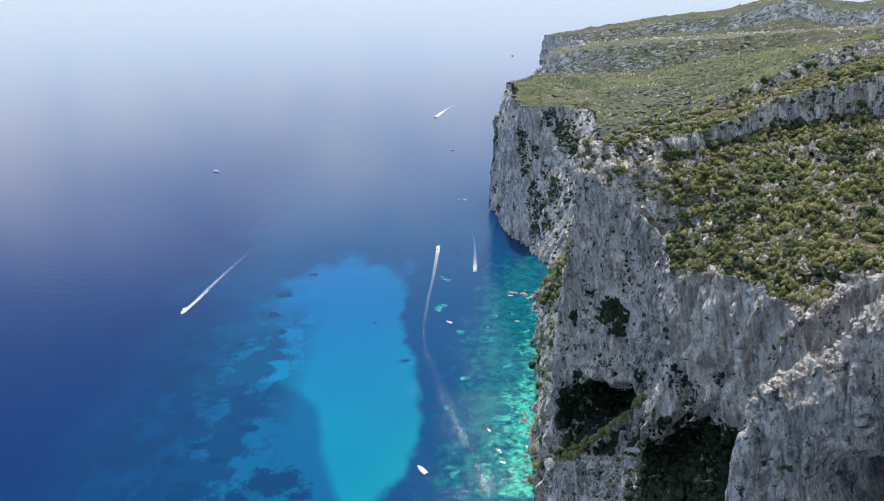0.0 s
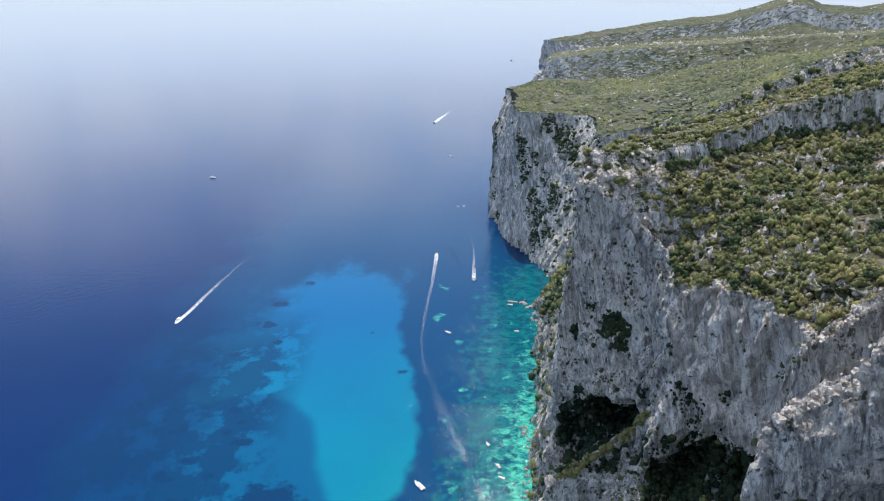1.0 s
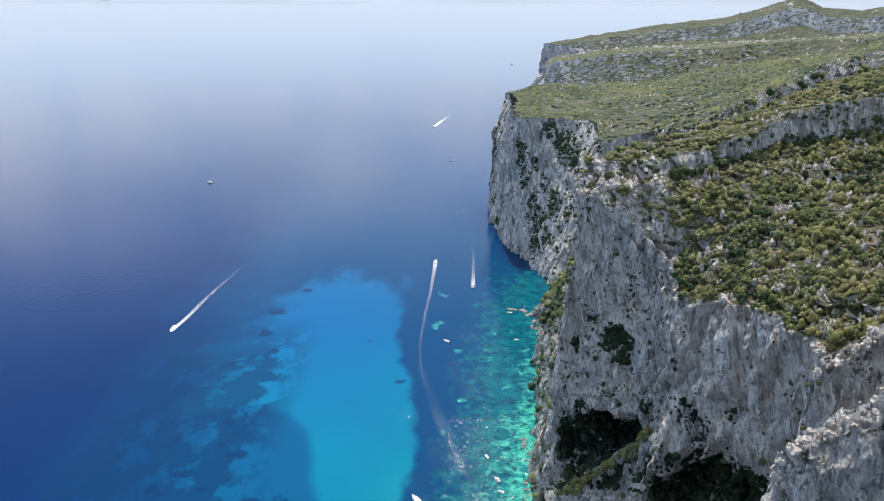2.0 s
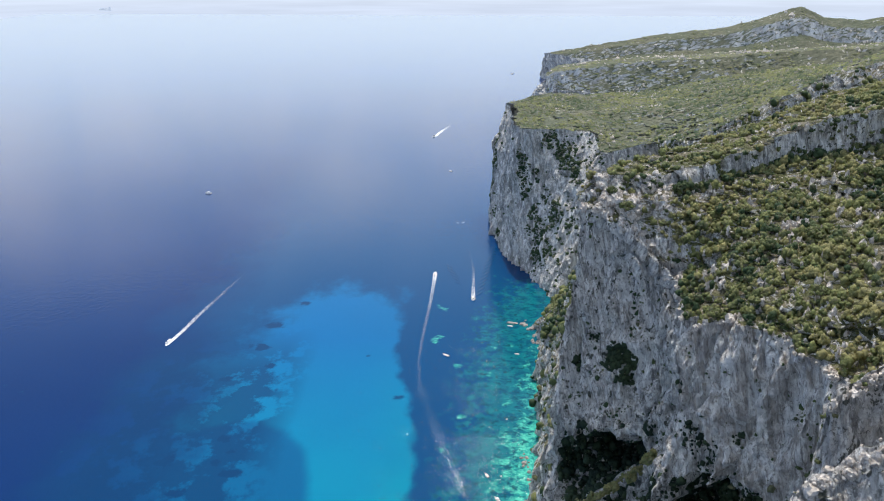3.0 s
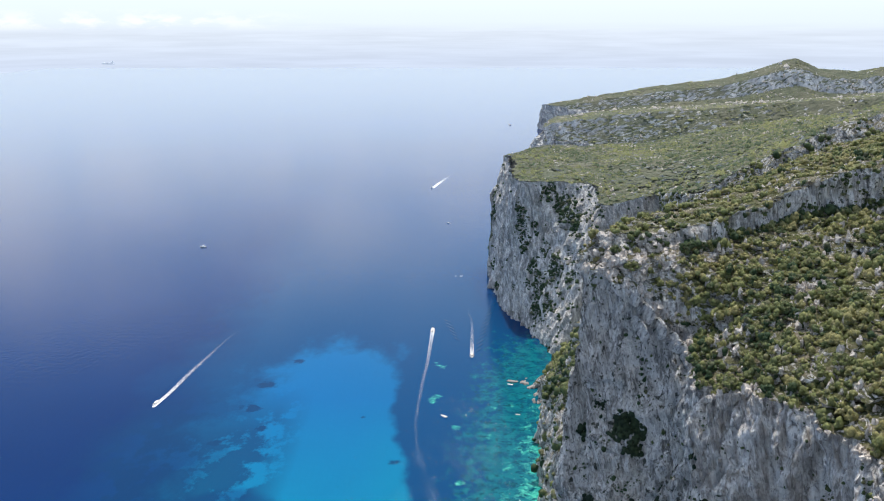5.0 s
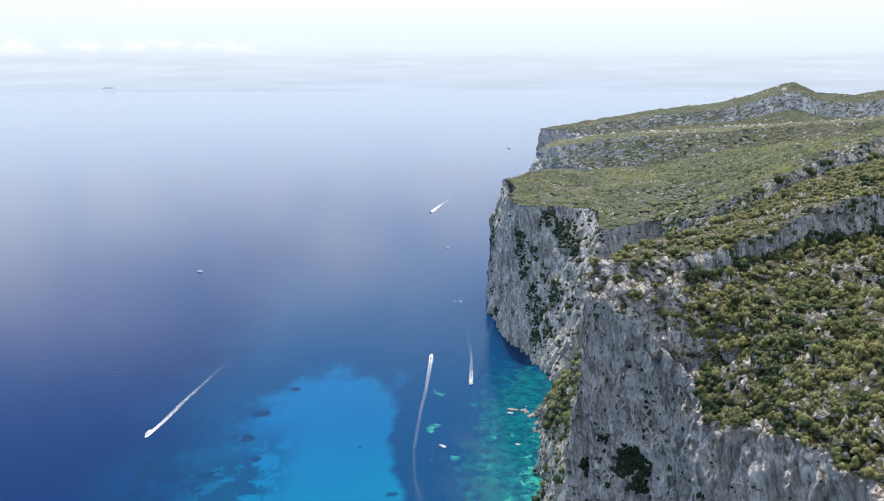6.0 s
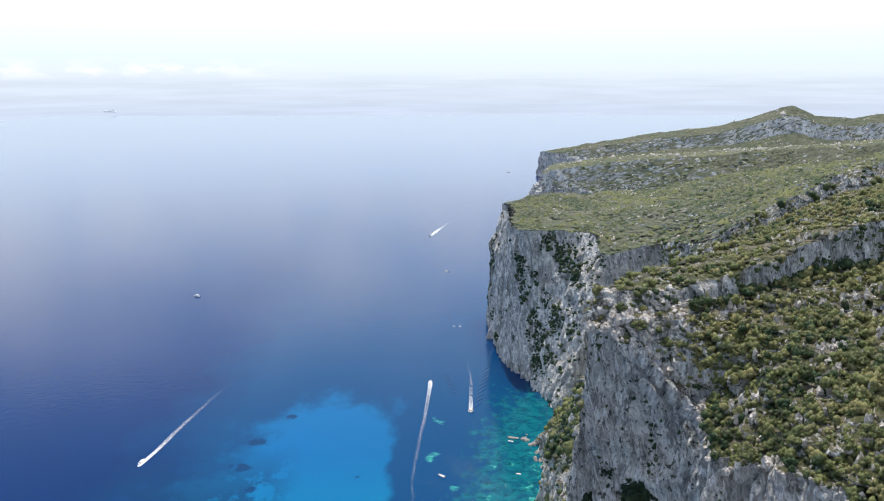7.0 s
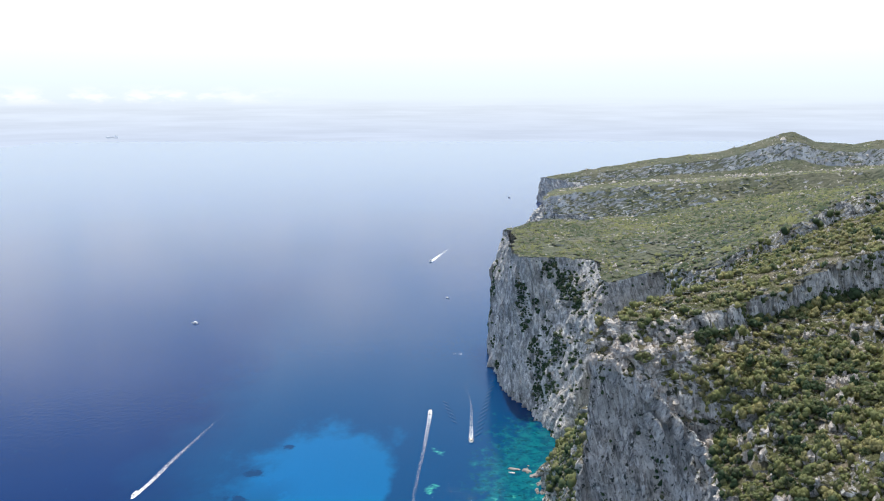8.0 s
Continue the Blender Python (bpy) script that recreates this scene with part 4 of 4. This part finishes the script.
# the plateaus beyond
p, n = sheets["second_plateau"].scatter(50000, rng, lambda p, n: cover(p, n, 1.0, 0.2, 22, -0.7, 82))
strew("plateau_scrub", "low olive-green scrub carpeting the plateau", "shrubs", TINY_BUSH, p, np.exp(rng.normal(-0.12, 0.45, len(p))), LEAF, rng, 1.15, tint=np.clip(tints(p) * 0.4, 0, 1))
p, n = sheets["second_plateau"].scatter(9000, rng, lambda p, n: np.clip(fbm(p, 20, 3, 69) * 2.4 - 0.7, 0, 1) * in_view(p))
strew("plateau_stones", "pale limestone outcrops dotted over the plateau", "rocks", STONE, p, np.minimum(np.exp(rng.normal(0.0, 0.4, len(p))), 1.3), OUTCROP, rng, 1.2, 0.2)
for key, count, lab in (("third_slope", 16000, "scrub on the distant third headland"), ("last_slope", 16000, "scrub on the farthest hill of the coast")):
    p, n = sheets[key].scatter(count, rng, lambda p, n: cover(p, n, 0.95, 0.28 if key[0] == "t" else 0.5, 40, -0.4, 83))
    strew(key + "_scrub", "dark olive " + lab, "shrubs", TINY_BUSH, p, np.exp(rng.normal(0.35, 0.4, len(p))), LEAF, rng, 0.7, tint=np.clip(tints(p) * 0.5 + 0.05, 0, 1))
    p, n = sheets[key].scatter(count // 2, rng, lambda p, n: np.clip(fbm(p, 45, 4, 70) * 2.4 - 0.6, 0.04, 1) * in_view(p))
    strew(key + "_stones", "white rock outcrops on the " + ("third headland" if key[0] == "t" else "farthest hill"), "rocks", STONE, p, np.exp(rng.normal(0.35, 0.45, len(p))), OUTCROP, rng, 1.2, 0.2)
# broken edge of the cliff top
u = rng.random(190) * 5.6 + 6.4
p = spline(RIM_A, len(u), np.sort(u)) + rng.normal(0, 0.7, (len(u), 3)) * np.array([1, 1, 0.3])
p = p + craggy(p)
strew("rim_stones", "jagged sunlit limestone teeth along the cliff edge", "rocks", CRAG, p, np.exp(rng.normal(-0.85, 0.4, len(p))), OUTCROP, rng, 1.2, 0.2)
# sunlit rubble along the crests of the spurs
for line, lo, hi, count in ((SPUR_N, 3.5, 12, 300), (SPUR_R, 3.5, 9, 160)):
    p = spline(line, count, np.sort(rng.uniform(lo, hi, count))) + np.array([0.4, -0.5, 0.1]) + rng.normal(0, 1.0, (count, 3)) * np.array([0.4, 0.8, 0.25])
    p = p + 0.5 * craggy(p)
    strew("crest_stones", "broken sunlit limestone along the spur crest", "rocks", CRAG, p, np.exp(rng.normal(-1.3, 0.45, count)), OUTCROP, rng, 1.1, 0.2)


def juniper(rng, r, height):
    """One larger tree: a short forked trunk and a leafy, uneven crown."""
    tree = new("juniper_tree")
    bm = bmesh.new()
    for i in range(4):
        a = i * 1.6 + rng.random()
        tip = Vector((math.cos(a) * r * 0.5, math.sin(a) * r * 0.5, height * 0.55)) if i else Vector((0.1, 0, height * 0.6))
        turn = tip.to_track_quat("Z", "Y").to_matrix().to_4x4()
        bmesh.ops.create_cone(bm, cap_ends=True, segments=7, radius1=0.16 if i else 0.24, radius2=0.05, depth=tip.length, matrix=turn @ Matrix.Translation((0, 0, tip.length / 2)))
    me = bpy.data.meshes.new("trunk")
    bm.to_mesh(me)
    bm.free()
    me.materials.append(BARK)
    trunk = new("trunk", me)
    trunk.parent = tree
    v, f = bush_template(rng, 22, 300, 0.11)
    me = array_mesh("crown", v * np.array([r, r, height * 0.72]) + np.array([0, 0, height * 0.12]), f, LEAF, True, {"tint": np.full(len(v), rng.uniform(0.08, 0.3))})
    crown = new("crown", me)
    crown.parent = tree
    return tagged(tree, "dark green juniper growing among the limestone rocks", "tree", "junipers on the terrace")


k = Mat("juniper_bark")
BARK = k.done(k.mix(k.noise(0.2, 4, 0.6, (1, 1, 0.2)), (0.16, 0.12, 0.09), (0.30, 0.25, 0.20)), 0.9)
rng = np.random.default_rng(21)
first = [juniper(rng, rng.uniform(1.6, 2.2), rng.uniform(2.4, 3.2)) for _ in range(5)]
p, n = sheets["terrace"].scatter(1300, rng, lambda p, n: (p[:, 1] > 150) * (p[:, 1] < 262) * (n[:, 2] > 0.5) * in_view(p, 0) * 0.32)
tip = sheets["terrace"].p
tip = tip[np.argmin(np.linalg.norm(tip - np.array([57.5, 243, 149]), axis=1))]
p = np.vstack([tip[None], p])[:72]
for i, q in enumerate(p):
    m = pose(q[0], q[1], q[2] - 0.25, 0, 0, rng.uniform(0, 360)) @ Matrix.Scale(1.35 if i == 0 else rng.uniform(0.75, 1.2), 4)
    if i < len(first):
        first[i].matrix_basis = m
    else:
        copy_thing(first[i % len(first)], m)

# ---- shore rocks ----


def part(name, bm, material, parent, label=""):
    me = bpy.data.meshes.new(name)
    bm.to_mesh(me)
    bm.free()
    me.materials.append(material)
    ob = new(name, me)
    ob.parent = parent
    if label:
        ob["label"] = label
    return ob


def rock_mesh(seed, size, squash):
    r = random.Random(seed)
    bm = bmesh.new()
    bmesh.ops.create_icosphere(bm, subdivisions=3, radius=1.0)
    off = Vector((r.random() * 50, r.random() * 50, r.random() * 50))
    for v in bm.verts:
        k = 1 + 0.35 * noise.noise(v.co * 1.3 + off) + 0.22 * noise.noise(v.co * 3.1 + off) + 0.10 * noise.noise(v.co * 7 + off)
        v.co = Vector((v.co.x * k * size[0], v.co.y * k * size[1], v.co.z * k * squash))
    me = bpy.data.meshes.new("sea_rock")
    bm.to_mesh(me)
    bm.free()
    me.materials.append(SHORE_ROCK)
    return me


k = Mat("shore_rock")
c = k.mix(k.ramp(k.noise(2.2, 5), 0.35, 0.65), (0.22, 0.20, 0.18), (0.38, 0.36, 0.335))
c = k.mix(k.ramp(k.noise(0.6, 5), 0.55, 0.7), c, (0.14, 0.11, 0.09))
SHORE_ROCK = k.done(c, 0.85, k.bump(k.noise(0.8, 6), 0.8, 0.4))
SHORE_STONES = [(46, 475, 6.0, 2.2, 1.4, -12), (53, 473, 4.5, 2.4, 2.0, -20), (58, 467, 4.2, 3.0, 2.2, 40), (59, 457, 3.0, 2.0, 1.4, 10), (59, 446, 2.6, 1.8, 1.3, 80)]
shore_rng = random.Random(12)
for x0, y0, spread, count in ((39.5, 323, 4.5, 13), (37, 287, 3.0, 9), (36, 274, 2.5, 5), (52, 371, 3.5, 6), (59, 452, 5.0, 8), (55, 469, 4.0, 6), (41, 306, 3.0, 4)):
    for _ in range(count):
        size = shore_rng.uniform(0.7, 2.3)
        SHORE_STONES.append((x0 + shore_rng.gauss(0, spread * 0.35), y0 + shore_rng.gauss(0, spread), size, size * shore_rng.uniform(0.6, 0.95), size * shore_rng.uniform(0.45, 0.8), shore_rng.uniform(0, 180)))
for i, (x, y, a, b, h, turn) in enumerate(SHORE_STONES):
    ob = new("sea_rock", rock_mesh(40 + i, (a * 0.6, b * 0.6), h * 0.6))
    ob.matrix_world = pose(x, y, 0.1, 0, 0, turn)
    tagged(ob, "low reddish-brown rock standing in the shallows", "rock", "rocks along the shore")

for x, y, z, turn, tall in ((58.5, 240, 141.5, 20, 2.6), (62, 237.5, 137, 28, 3.0), (65.5, 235, 133, 24, 2.8), (69, 232, 130, 32, 2.6), (71, 227, 128.5, 36, 2.2), (60.5, 236, 132, 26, 2.6)):
    me = rock_mesh(int(x * 7), (0.8, 4.2), tall)
    me.materials[0] = BARE
    ob = new("rock_fin", me)
    ob.matrix_world = pose(x, y, z, 40, 0, turn)
    tagged(ob, "thin pale limestone fin jutting from the slope", "rock", "rock fins above the gully")

# bushes along the back of the rib; their bright tint stands in for sunlight
r2 = np.random.default_rng(77)
back = spline(RIB[:-1], 110) + r2.normal(0, 1.0, (110, 3)) * np.array([1, 1, 0.4])
back[:, 2] += 0.8
strew("rib_scrub", "green bushes tinted sun-bright along the rock rib", "shrubs", MID_BUSH, back, np.exp(r2.normal(-0.05, 0.35, 110)), LEAF, r2, tint=r2.uniform(0.6, 1.0, 110))

# ---- boats ----
k = Mat("gelcoat")
WHITE = k.done(k.mix(k.ramp(k.noise(1.5, 3), 0.4, 0.7), (0.80, 0.80, 0.79), (0.72, 0.73, 0.73)), 0.3)
k = Mat("teak_deck")
DECK = k.done(k.mix(k.noise(0.3, 4, 0.6, (1, 8, 1)), (0.50, 0.44, 0.36), (0.62, 0.57, 0.50)), 0.7)
k = Mat("dark_glass")
GLASS = k.done((0.02, 0.03, 0.04), 0.08)
k = Mat("rubber_tube")
RUBBER = k.done(k.mix(k.noise(0.5, 3), (0.10, 0.10, 0.11), (0.16, 0.16, 0.17)), 0.6)
k = Mat("red_canvas")
RED = k.done(k.mix(k.noise(0.4, 3), (0.40, 0.07, 0.04), (0.52, 0.12, 0.07)), 0.8)


def box(bm, x, y, z, sx, sy, sz, bevel=0.06, taper=1.0):
    r = bmesh.ops.create_cube(bm, size=1.0)
    for v in r["verts"]:
        f = taper if v.co.z > 0 else 1.0
        v.co = Vector((x + v.co.x * sx * f, y + v.co.y * sy * f, z + v.co.z * sz))
    es = list({e for v in r["verts"] for e in v.link_edges})
    bmesh.ops.bevel(bm, geom=es, offset=bevel, segments=2, affect="EDGES")


def hull_mesh(length, beam, height):
    """A planing hull, bow towards +y, with flared sides and a closed deck."""
    bm = bmesh.new()
    rings = []
    for i in range(15):
        t = i / 14
        y = (t - 0.5) * length
        w = beam / 2 * (1 - max(0, (t - 0.45) / 0.55) ** 2.2)
        w = max(w, 0.02)
        sheer = height * (0.85 + 0.35 * t * t)
        keel = -0.35 + 0.5 * max(0, (t - 0.6) / 0.4) ** 2
        rings.append([bm.verts.new((sx * w * f, y, z)) for sx, f, z in ((-1, 1.0, sheer), (-1, 0.86, 0.15 + keel * 0.3), (0, 0, keel), (1, 0.86, 0.15 + keel * 0.3), (1, 1.0, sheer))])
    for a, b in zip(rings[:-1], rings[1:]):
        for j in range(4):
            bm.faces.new((a[j], a[j + 1], b[j + 1], b[j]))
        bm.faces.new((a[4], a[0], b[0], b[4]))
    bm.faces.new(rings[0])
    bm.faces.new(rings[-1][::-1])
    bmesh.ops.recalc_face_normals(bm, faces=bm.faces)
    return bm


def motorboat(x, y, heading, length, label, tube=False, cabin=True, canopy=None):
    boat = tagged(new("motorboat"), label, "boat", "boats on the water")
    beam, height = length * 0.34, length * 0.11
    part("hull", hull_mesh(length, beam, height), WHITE, boat)
    bm = bmesh.new()
    box(bm, 0, -length * 0.12, height * 0.98, beam * 0.74, length * 0.5, 0.10)
    part("deck", bm, DECK, boat, "brown cockpit deck")
    if tube:
        for s in (-1, 1):
            bm = bmesh.new()
            r = bmesh.ops.create_cone(bm, cap_ends=True, segments=12, radius1=beam * 0.13, radius2=beam * 0.10, depth=length * 0.82)
            for v in r["verts"]:
                co = v.co.copy()
                v.co = Vector((s * beam * (0.5 - 0.22 * max(0, co.z / length) ** 1.2) + co.x, co.z, height * 0.9 + co.y))
            part("tube", bm, RUBBER, boat, "dark inflated side tube")
    if cabin:
        bm = bmesh.new()
        box(bm, 0, length * 0.10, height * 1.25, beam * 0.62, length * 0.26, height * 0.8, 0.12, 0.78)
        house = part("cabin", bm, WHITE, boat)
    bm = bmesh.new()
    box(bm, 0, length * 0.245, height * 1.45, beam * 0.56, 0.07, height * 0.7, 0.02, 0.85)
    part("windscreen", bm, GLASS, house if cabin else boat, "dark tinted windscreen")
    bm = bmesh.new()
    box(bm, 0, -length * 0.53, height * 0.85, 0.42, 0.5, height * 1.2, 0.1, 0.8)
    part("outboard_motor", bm, RUBBER, boat, "black outboard motor")
    bm = bmesh.new()
    box(bm, 0, -length * 0.25, height * 1.15, beam * 0.6, length * 0.08, height * 0.4, 0.08)
    part("bench", bm, WHITE, boat)
    if canopy:
        bm = bmesh.new()
        box(bm, 0, -length * 0.08, height * 2.6, beam * 0.8, length * 0.3, 0.08, 0.03)
        part("canopy", bm, canopy, boat, "cloth sun canopy")
        for sx in (-1, 1):
            for sy in (-0.2, 0.04):
                bm = bmesh.new()
                box(bm, sx * beam * 0.36, length * sy, height * 1.75, 0.06, 0.06, height * 1.7, 0.01)
                part("canopy_post", bm, WHITE, boat)
    boat.matrix_world = pose(x, y, 0.05, 0, 0, heading)
    return boat


motorboat(-6, 562, -4, 8.0, "white motorboat speeding ahead of a long wake", cabin=True)
motorboat(21.5, 515, 183, 6.5, "white inflatable motorboat trailing a curved wake", tube=True, cabin=False)
motorboat(-171, 445, 171, 6.5, "white motorboat crossing open water with a wake", cabin=True)
motorboat(-13, 1086, 160, 10.0, "white motorboat far out with a short wake")
motorboat(-11.4, 278, 35, 7.0, "white anchored boat with a reddish stern bench", canopy=None).children[-1].data.materials[0] = RED
motorboat(20.6, 310, 25, 3.4, "small white dinghy anchored in the shallows", cabin=False)
motorboat(24.4, 292.5, 30, 3.8, "small white boat anchored over pale sand", cabin=False, canopy=WHITE)
motorboat(25.5, 284, 60, 3.2, "small white dinghy beside the shore shallows", cabin=False)
motorboat(2, 429, 50, 4.6, "small white boat drifting over the seagrass", cabin=False)
motorboat(45, 431, 80, 3.0, "small pale dinghy close to the cliff foot", cabin=False)
motorboat(44, 470.5, 75, 3.6, "small white boat beside the low sea rock", cabin=False)
motorboat(-243, 787, 80, 7.0, "white boat alone on the deep water", canopy=WHITE)
motorboat(8, 886, 40, 5.0, "tiny white boat on the deep water")
motorboat(151, 1780, 20, 10.0, "dark distant boat off the last headland")


k = Mat("sailcloth")
k.done((0.85, 0.85, 0.83), 0.8)
k.t.links.new(k.node("ShaderNodeMixShader", {0: 0.6, 1: k.b.outputs[0], 2: k.node("ShaderNodeBsdfTranslucent", {"Color": (0.9, 0.9, 0.88, 1)}).outputs[0]}).outputs[0], k.t.nodes["Material Output"].inputs["Surface"])
SAILCLOTH = k.m


def sailing_boat(x, y, heading):
    boat = tagged(new("sailing_boat"), "white sailing boat off the third headland", "boat", "boats on the water")
    part("hull", hull_mesh(13, 3.8, 1.3), WHITE, boat)
    bm = bmesh.new()
    bmesh.ops.create_cone(bm, cap_ends=True, segments=8, radius1=0.12, radius2=0.07, depth=16, matrix=Matrix.Translation((0, 0.8, 9)))
    part("mast", bm, WHITE, boat)
    bm = bmesh.new()
    pts = [(0.0, 0.6, 2.4), (0.0, -5.0, 2.6), (0.25, -2.2, 9), (0.0, 0.6, 16.4)]
    vs = [bm.verts.new(q) for q in pts] + [bm.verts.new((q[0] + 0.05, q[1], q[2])) for q in pts]
    for f in ((0, 1, 2, 3), (7, 6, 5, 4), (0, 4, 5, 1), (1, 5, 6, 2), (2, 6, 7, 3), (3, 7, 4, 0)):
        bm.faces.new([vs[i] for i in f])
    part("sail", bm, SAILCLOTH, boat, "white mainsail")
    bm = bmesh.new()
    box(bm, 0, -0.5, 1.5, 2.2, 4.5, 0.7, 0.15, 0.8)
    part("coachroof", bm, WHITE, boat)
    boat.matrix_world = pose(x, y, 0.05, 0, 0, heading) @ Matrix.Scale(0.72, 4)


sailing_boat(178, 1528, 60)
ship = tagged(new("cargo_ship"), "grey cargo ship, paled for haze, near the horizon", "ship")
k = Mat("hazed_ship_steel")
HAZED_STEEL = k.done(k.mix(k.noise(9, 3), (0.68, 0.70, 0.73), (0.76, 0.78, 0.80)), 0.6)
part("hull", hull_mesh(74, 12, 7), HAZED_STEEL, ship)
bm = bmesh.new()
box(bm, 0, -27, 12, 10, 9, 9, 0.5)
part("bridge", bm, HAZED_STEEL, ship)
bm = bmesh.new()
box(bm, 0, 4, 9, 9, 44, 3, 0.4)
part("hatches", bm, HAZED_STEEL, ship)
ship.matrix_world = pose(-1830, 4420, 0.2, 0, 0, 80)

# ---- wakes ----
k = Mat("foam")
fade = k.attr("fade")
grain = k.math("ADD", k.math("MULTIPLY", k.noise(1.3, 5, 0.65), 1.0), k.math("MULTIPLY", k.noise(0.35, 3), 0.5))
alpha = k.ramp(k.math("ADD", grain, fade), 1.05, 1.8)
FOAM = k.done((0.82, 0.86, 0.88), 0.7, Alpha=alpha)


def wake(pts, w0, w1, strength, label, core=0.0, head=0.35):
    """A ribbon of foam along a curve that begins at the stern; it widens and thins out."""
    c = spline(pts, 160)
    t = np.linspace(0, 1, 160)
    d = np.gradient(c, axis=0)
    d /= np.linalg.norm(d, axis=1)[:, None]
    side = np.stack([-d[:, 1], d[:, 0]], 1)
    cross = np.linspace(-1, 1, 11)
    w = (w0 + (w1 - w0) * np.sqrt(t)) / 2 * np.minimum(1, np.sqrt(np.arange(160) * head + 0.02))
    v = c[:, None] + side[:, None] * (cross[None, :] * w[:, None])[..., None]
    z = np.full(v.shape[:2], 0.14)
    v = np.concatenate([v, z[..., None]], -1).reshape(-1, 3)
    edge = 1 - np.abs(cross) ** 2
    f = strength * (1 - t[:, None]) ** 0.5 * (0.25 + 0.75 * edge[None]) + 0.0
    f = f + core * np.exp(-(cross[None] / 0.35) ** 2) * (1 - t[:, None])
    f = f + 0.35 * np.exp(-((np.abs(cross[None]) - 0.6) / 0.22) ** 2) * (1 - t[:, None]) ** 2 + 0.35 * np.exp(-t[:, None] / 0.06)
    f = f * np.clip(edge[None] * 3, 0, 1)
    me = array_mesh("wake", v, grid_faces(160, 11), FOAM, True, {"fade": f.ravel()})
    return tagged(new("wake", me), label, "wake", kind="stuff")


wake([(-5.8, 565), (-7, 540), (-9, 504), (-12, 465), (-14, 423), (-12, 389), (-7, 367), (-2, 343), (4, 319), (10, 297), (15, 276)], 4.0, 1.5, 0.40, "long white foam wake curving behind a motorboat", 0.1)
wake([(21.3, 512), (22.5, 541), (23.5, 575), (22, 605), (20, 630), (19, 650)], 4.2, 1.6, 0.45, "white foam wake trailing the inflatable boat", 0.1)
wake([(-171, 440), (-167, 461), (-164, 486), (-159, 516), (-152, 557), (-143, 590)], 2.4, 5.5, 0.6, "straight white wake across the open water", 0.15)
wake([(-13, 1082), (-6, 1110), (1, 1136), (21, 1205)], 4.0, 8.0, 1.0, "short white wake of a distant boat", 0.2)

# faint old wakes drifting on the water
wake([(18, 690), (21, 715), (26, 745)], 3.0, 2.0, 0.15, "faint old foam streak drifting on the sea")
wake([(13, 690), (15, 712), (17, 730)], 2.5, 1.5, 0.1, "faint old foam streak drifting on the sea")


def wake_waves(x0, y0, x1, y1, count, reach, lean, label):
    """A train of low, sharp waves behind a boat: crests side by side along a line, each one leaning."""
    verts, faces = [], []
    for i in range(count):
        f = i / (count - 1)
        cx, cy, r = x0 + (x1 - x0) * f, y0 + (y1 - y0) * f, reach * (0.55 + 0.45 * math.sin(math.pi * (0.15 + 0.8 * f)))
        base = len(verts)
        for j in range(9):
            g = j / 8 * 2 - 1
            h = 0.3 * (1 - g * g)
            px, py = cx + g * r, cy + g * r * lean
            verts += [(px, py - 1.5, 0.02), (px, py - 0.2, 0.02 + h), (px, py + 1.5, 0.02)]
        for j in range(8):
            for k in range(2):
                a = base + j * 3 + k
                faces.append((a, a + 3, a + 4, a + 1))
    me = array_mesh("wake_waves", np.array(verts), np.array(faces), WAVE, True)
    return tagged(new("wake_waves", me), label, "waves", kind="stuff")


k = Mat("wave_water")
WAVE = k.done(k.mix(k.noise(6, 3), (0.001, 0.034, 0.105), (0.001, 0.042, 0.120)), 0.12, IOR=1.25)
wake_waves(26, 524, 43, 625, 14, 4.2, 1.4, "low waves spreading from the inflatable boat")
wake_waves(5, 580, 11, 545, 6, 3.6, -1.2, "low waves spreading from the inflatable boat")

# ---- sun glints ----
k = Mat("ripple")
gl = k.node("ShaderNodeBsdfGlossy", {"Color": (1, 1, 1, 1), "Roughness": 0.30})
tr = k.node("ShaderNodeBsdfTransparent")
mx = k.node("ShaderNodeMixShader", {0: 0.055, 1: tr.outputs[0], 2: gl.outputs[0]})
k.t.links.new(mx.outputs[0], k.t.nodes["Material Output"].inputs["Surface"])
rng = np.random.default_rng(33)
count = 130000
u = rng.random(count)
trail = spline([(-13, 392), (-7, 367), (-2, 343), (4, 319), (10, 297), (15, 276), (20, 250)], count, 6 * rng.random(count) ** 0.8)
x = np.where(u < 0.13, trail[:, 0] + rng.normal(0, 1.6, count), np.where(u < 0.86, rng.normal(20, 12, count), rng.normal(-2, 22, count)))
y = np.where(u < 0.13, trail[:, 1] + rng.normal(0, 2.2, count), 235 + 230 * rng.random(count) ** 1.5)
patch = fbm(np.stack([x, y, x * 0], 1), 16, 3, 120)
ok = (x < 40) & (rng.random(count) < np.clip(0.6 + 0.7 * patch, 0.15, 1) * np.clip((460 - y) / 130, 0, 1) ** 0.7)
x, y = x[ok], y[ok]
size = np.exp(rng.normal(-2.15, 0.5, len(x)))
slope = rng.normal(0, 0.16, (len(x), 2))
turn = rng.random(len(x)) * 6.283
quads = []
for sx, sy in ((-1, -1), (1, -0.6), (0.2, 1)):
    dx = size * (sx * np.cos(turn) - sy * 0.6 * np.sin(turn))
    dy = size * (sx * np.sin(turn) + sy * 0.6 * np.cos(turn))
    quads.append(np.stack([x + dx, y + dy, 0.12 + dx * slope[:, 0] + dy * slope[:, 1]], 1))
v = np.stack(quads, 1).reshape(-1, 3)
tagged(new("ripples", array_mesh("ripples", v, np.arange(len(v)).reshape(-1, 3), k.m)), "small ripples glinting in the sun near shore", "ripples", kind="stuff")
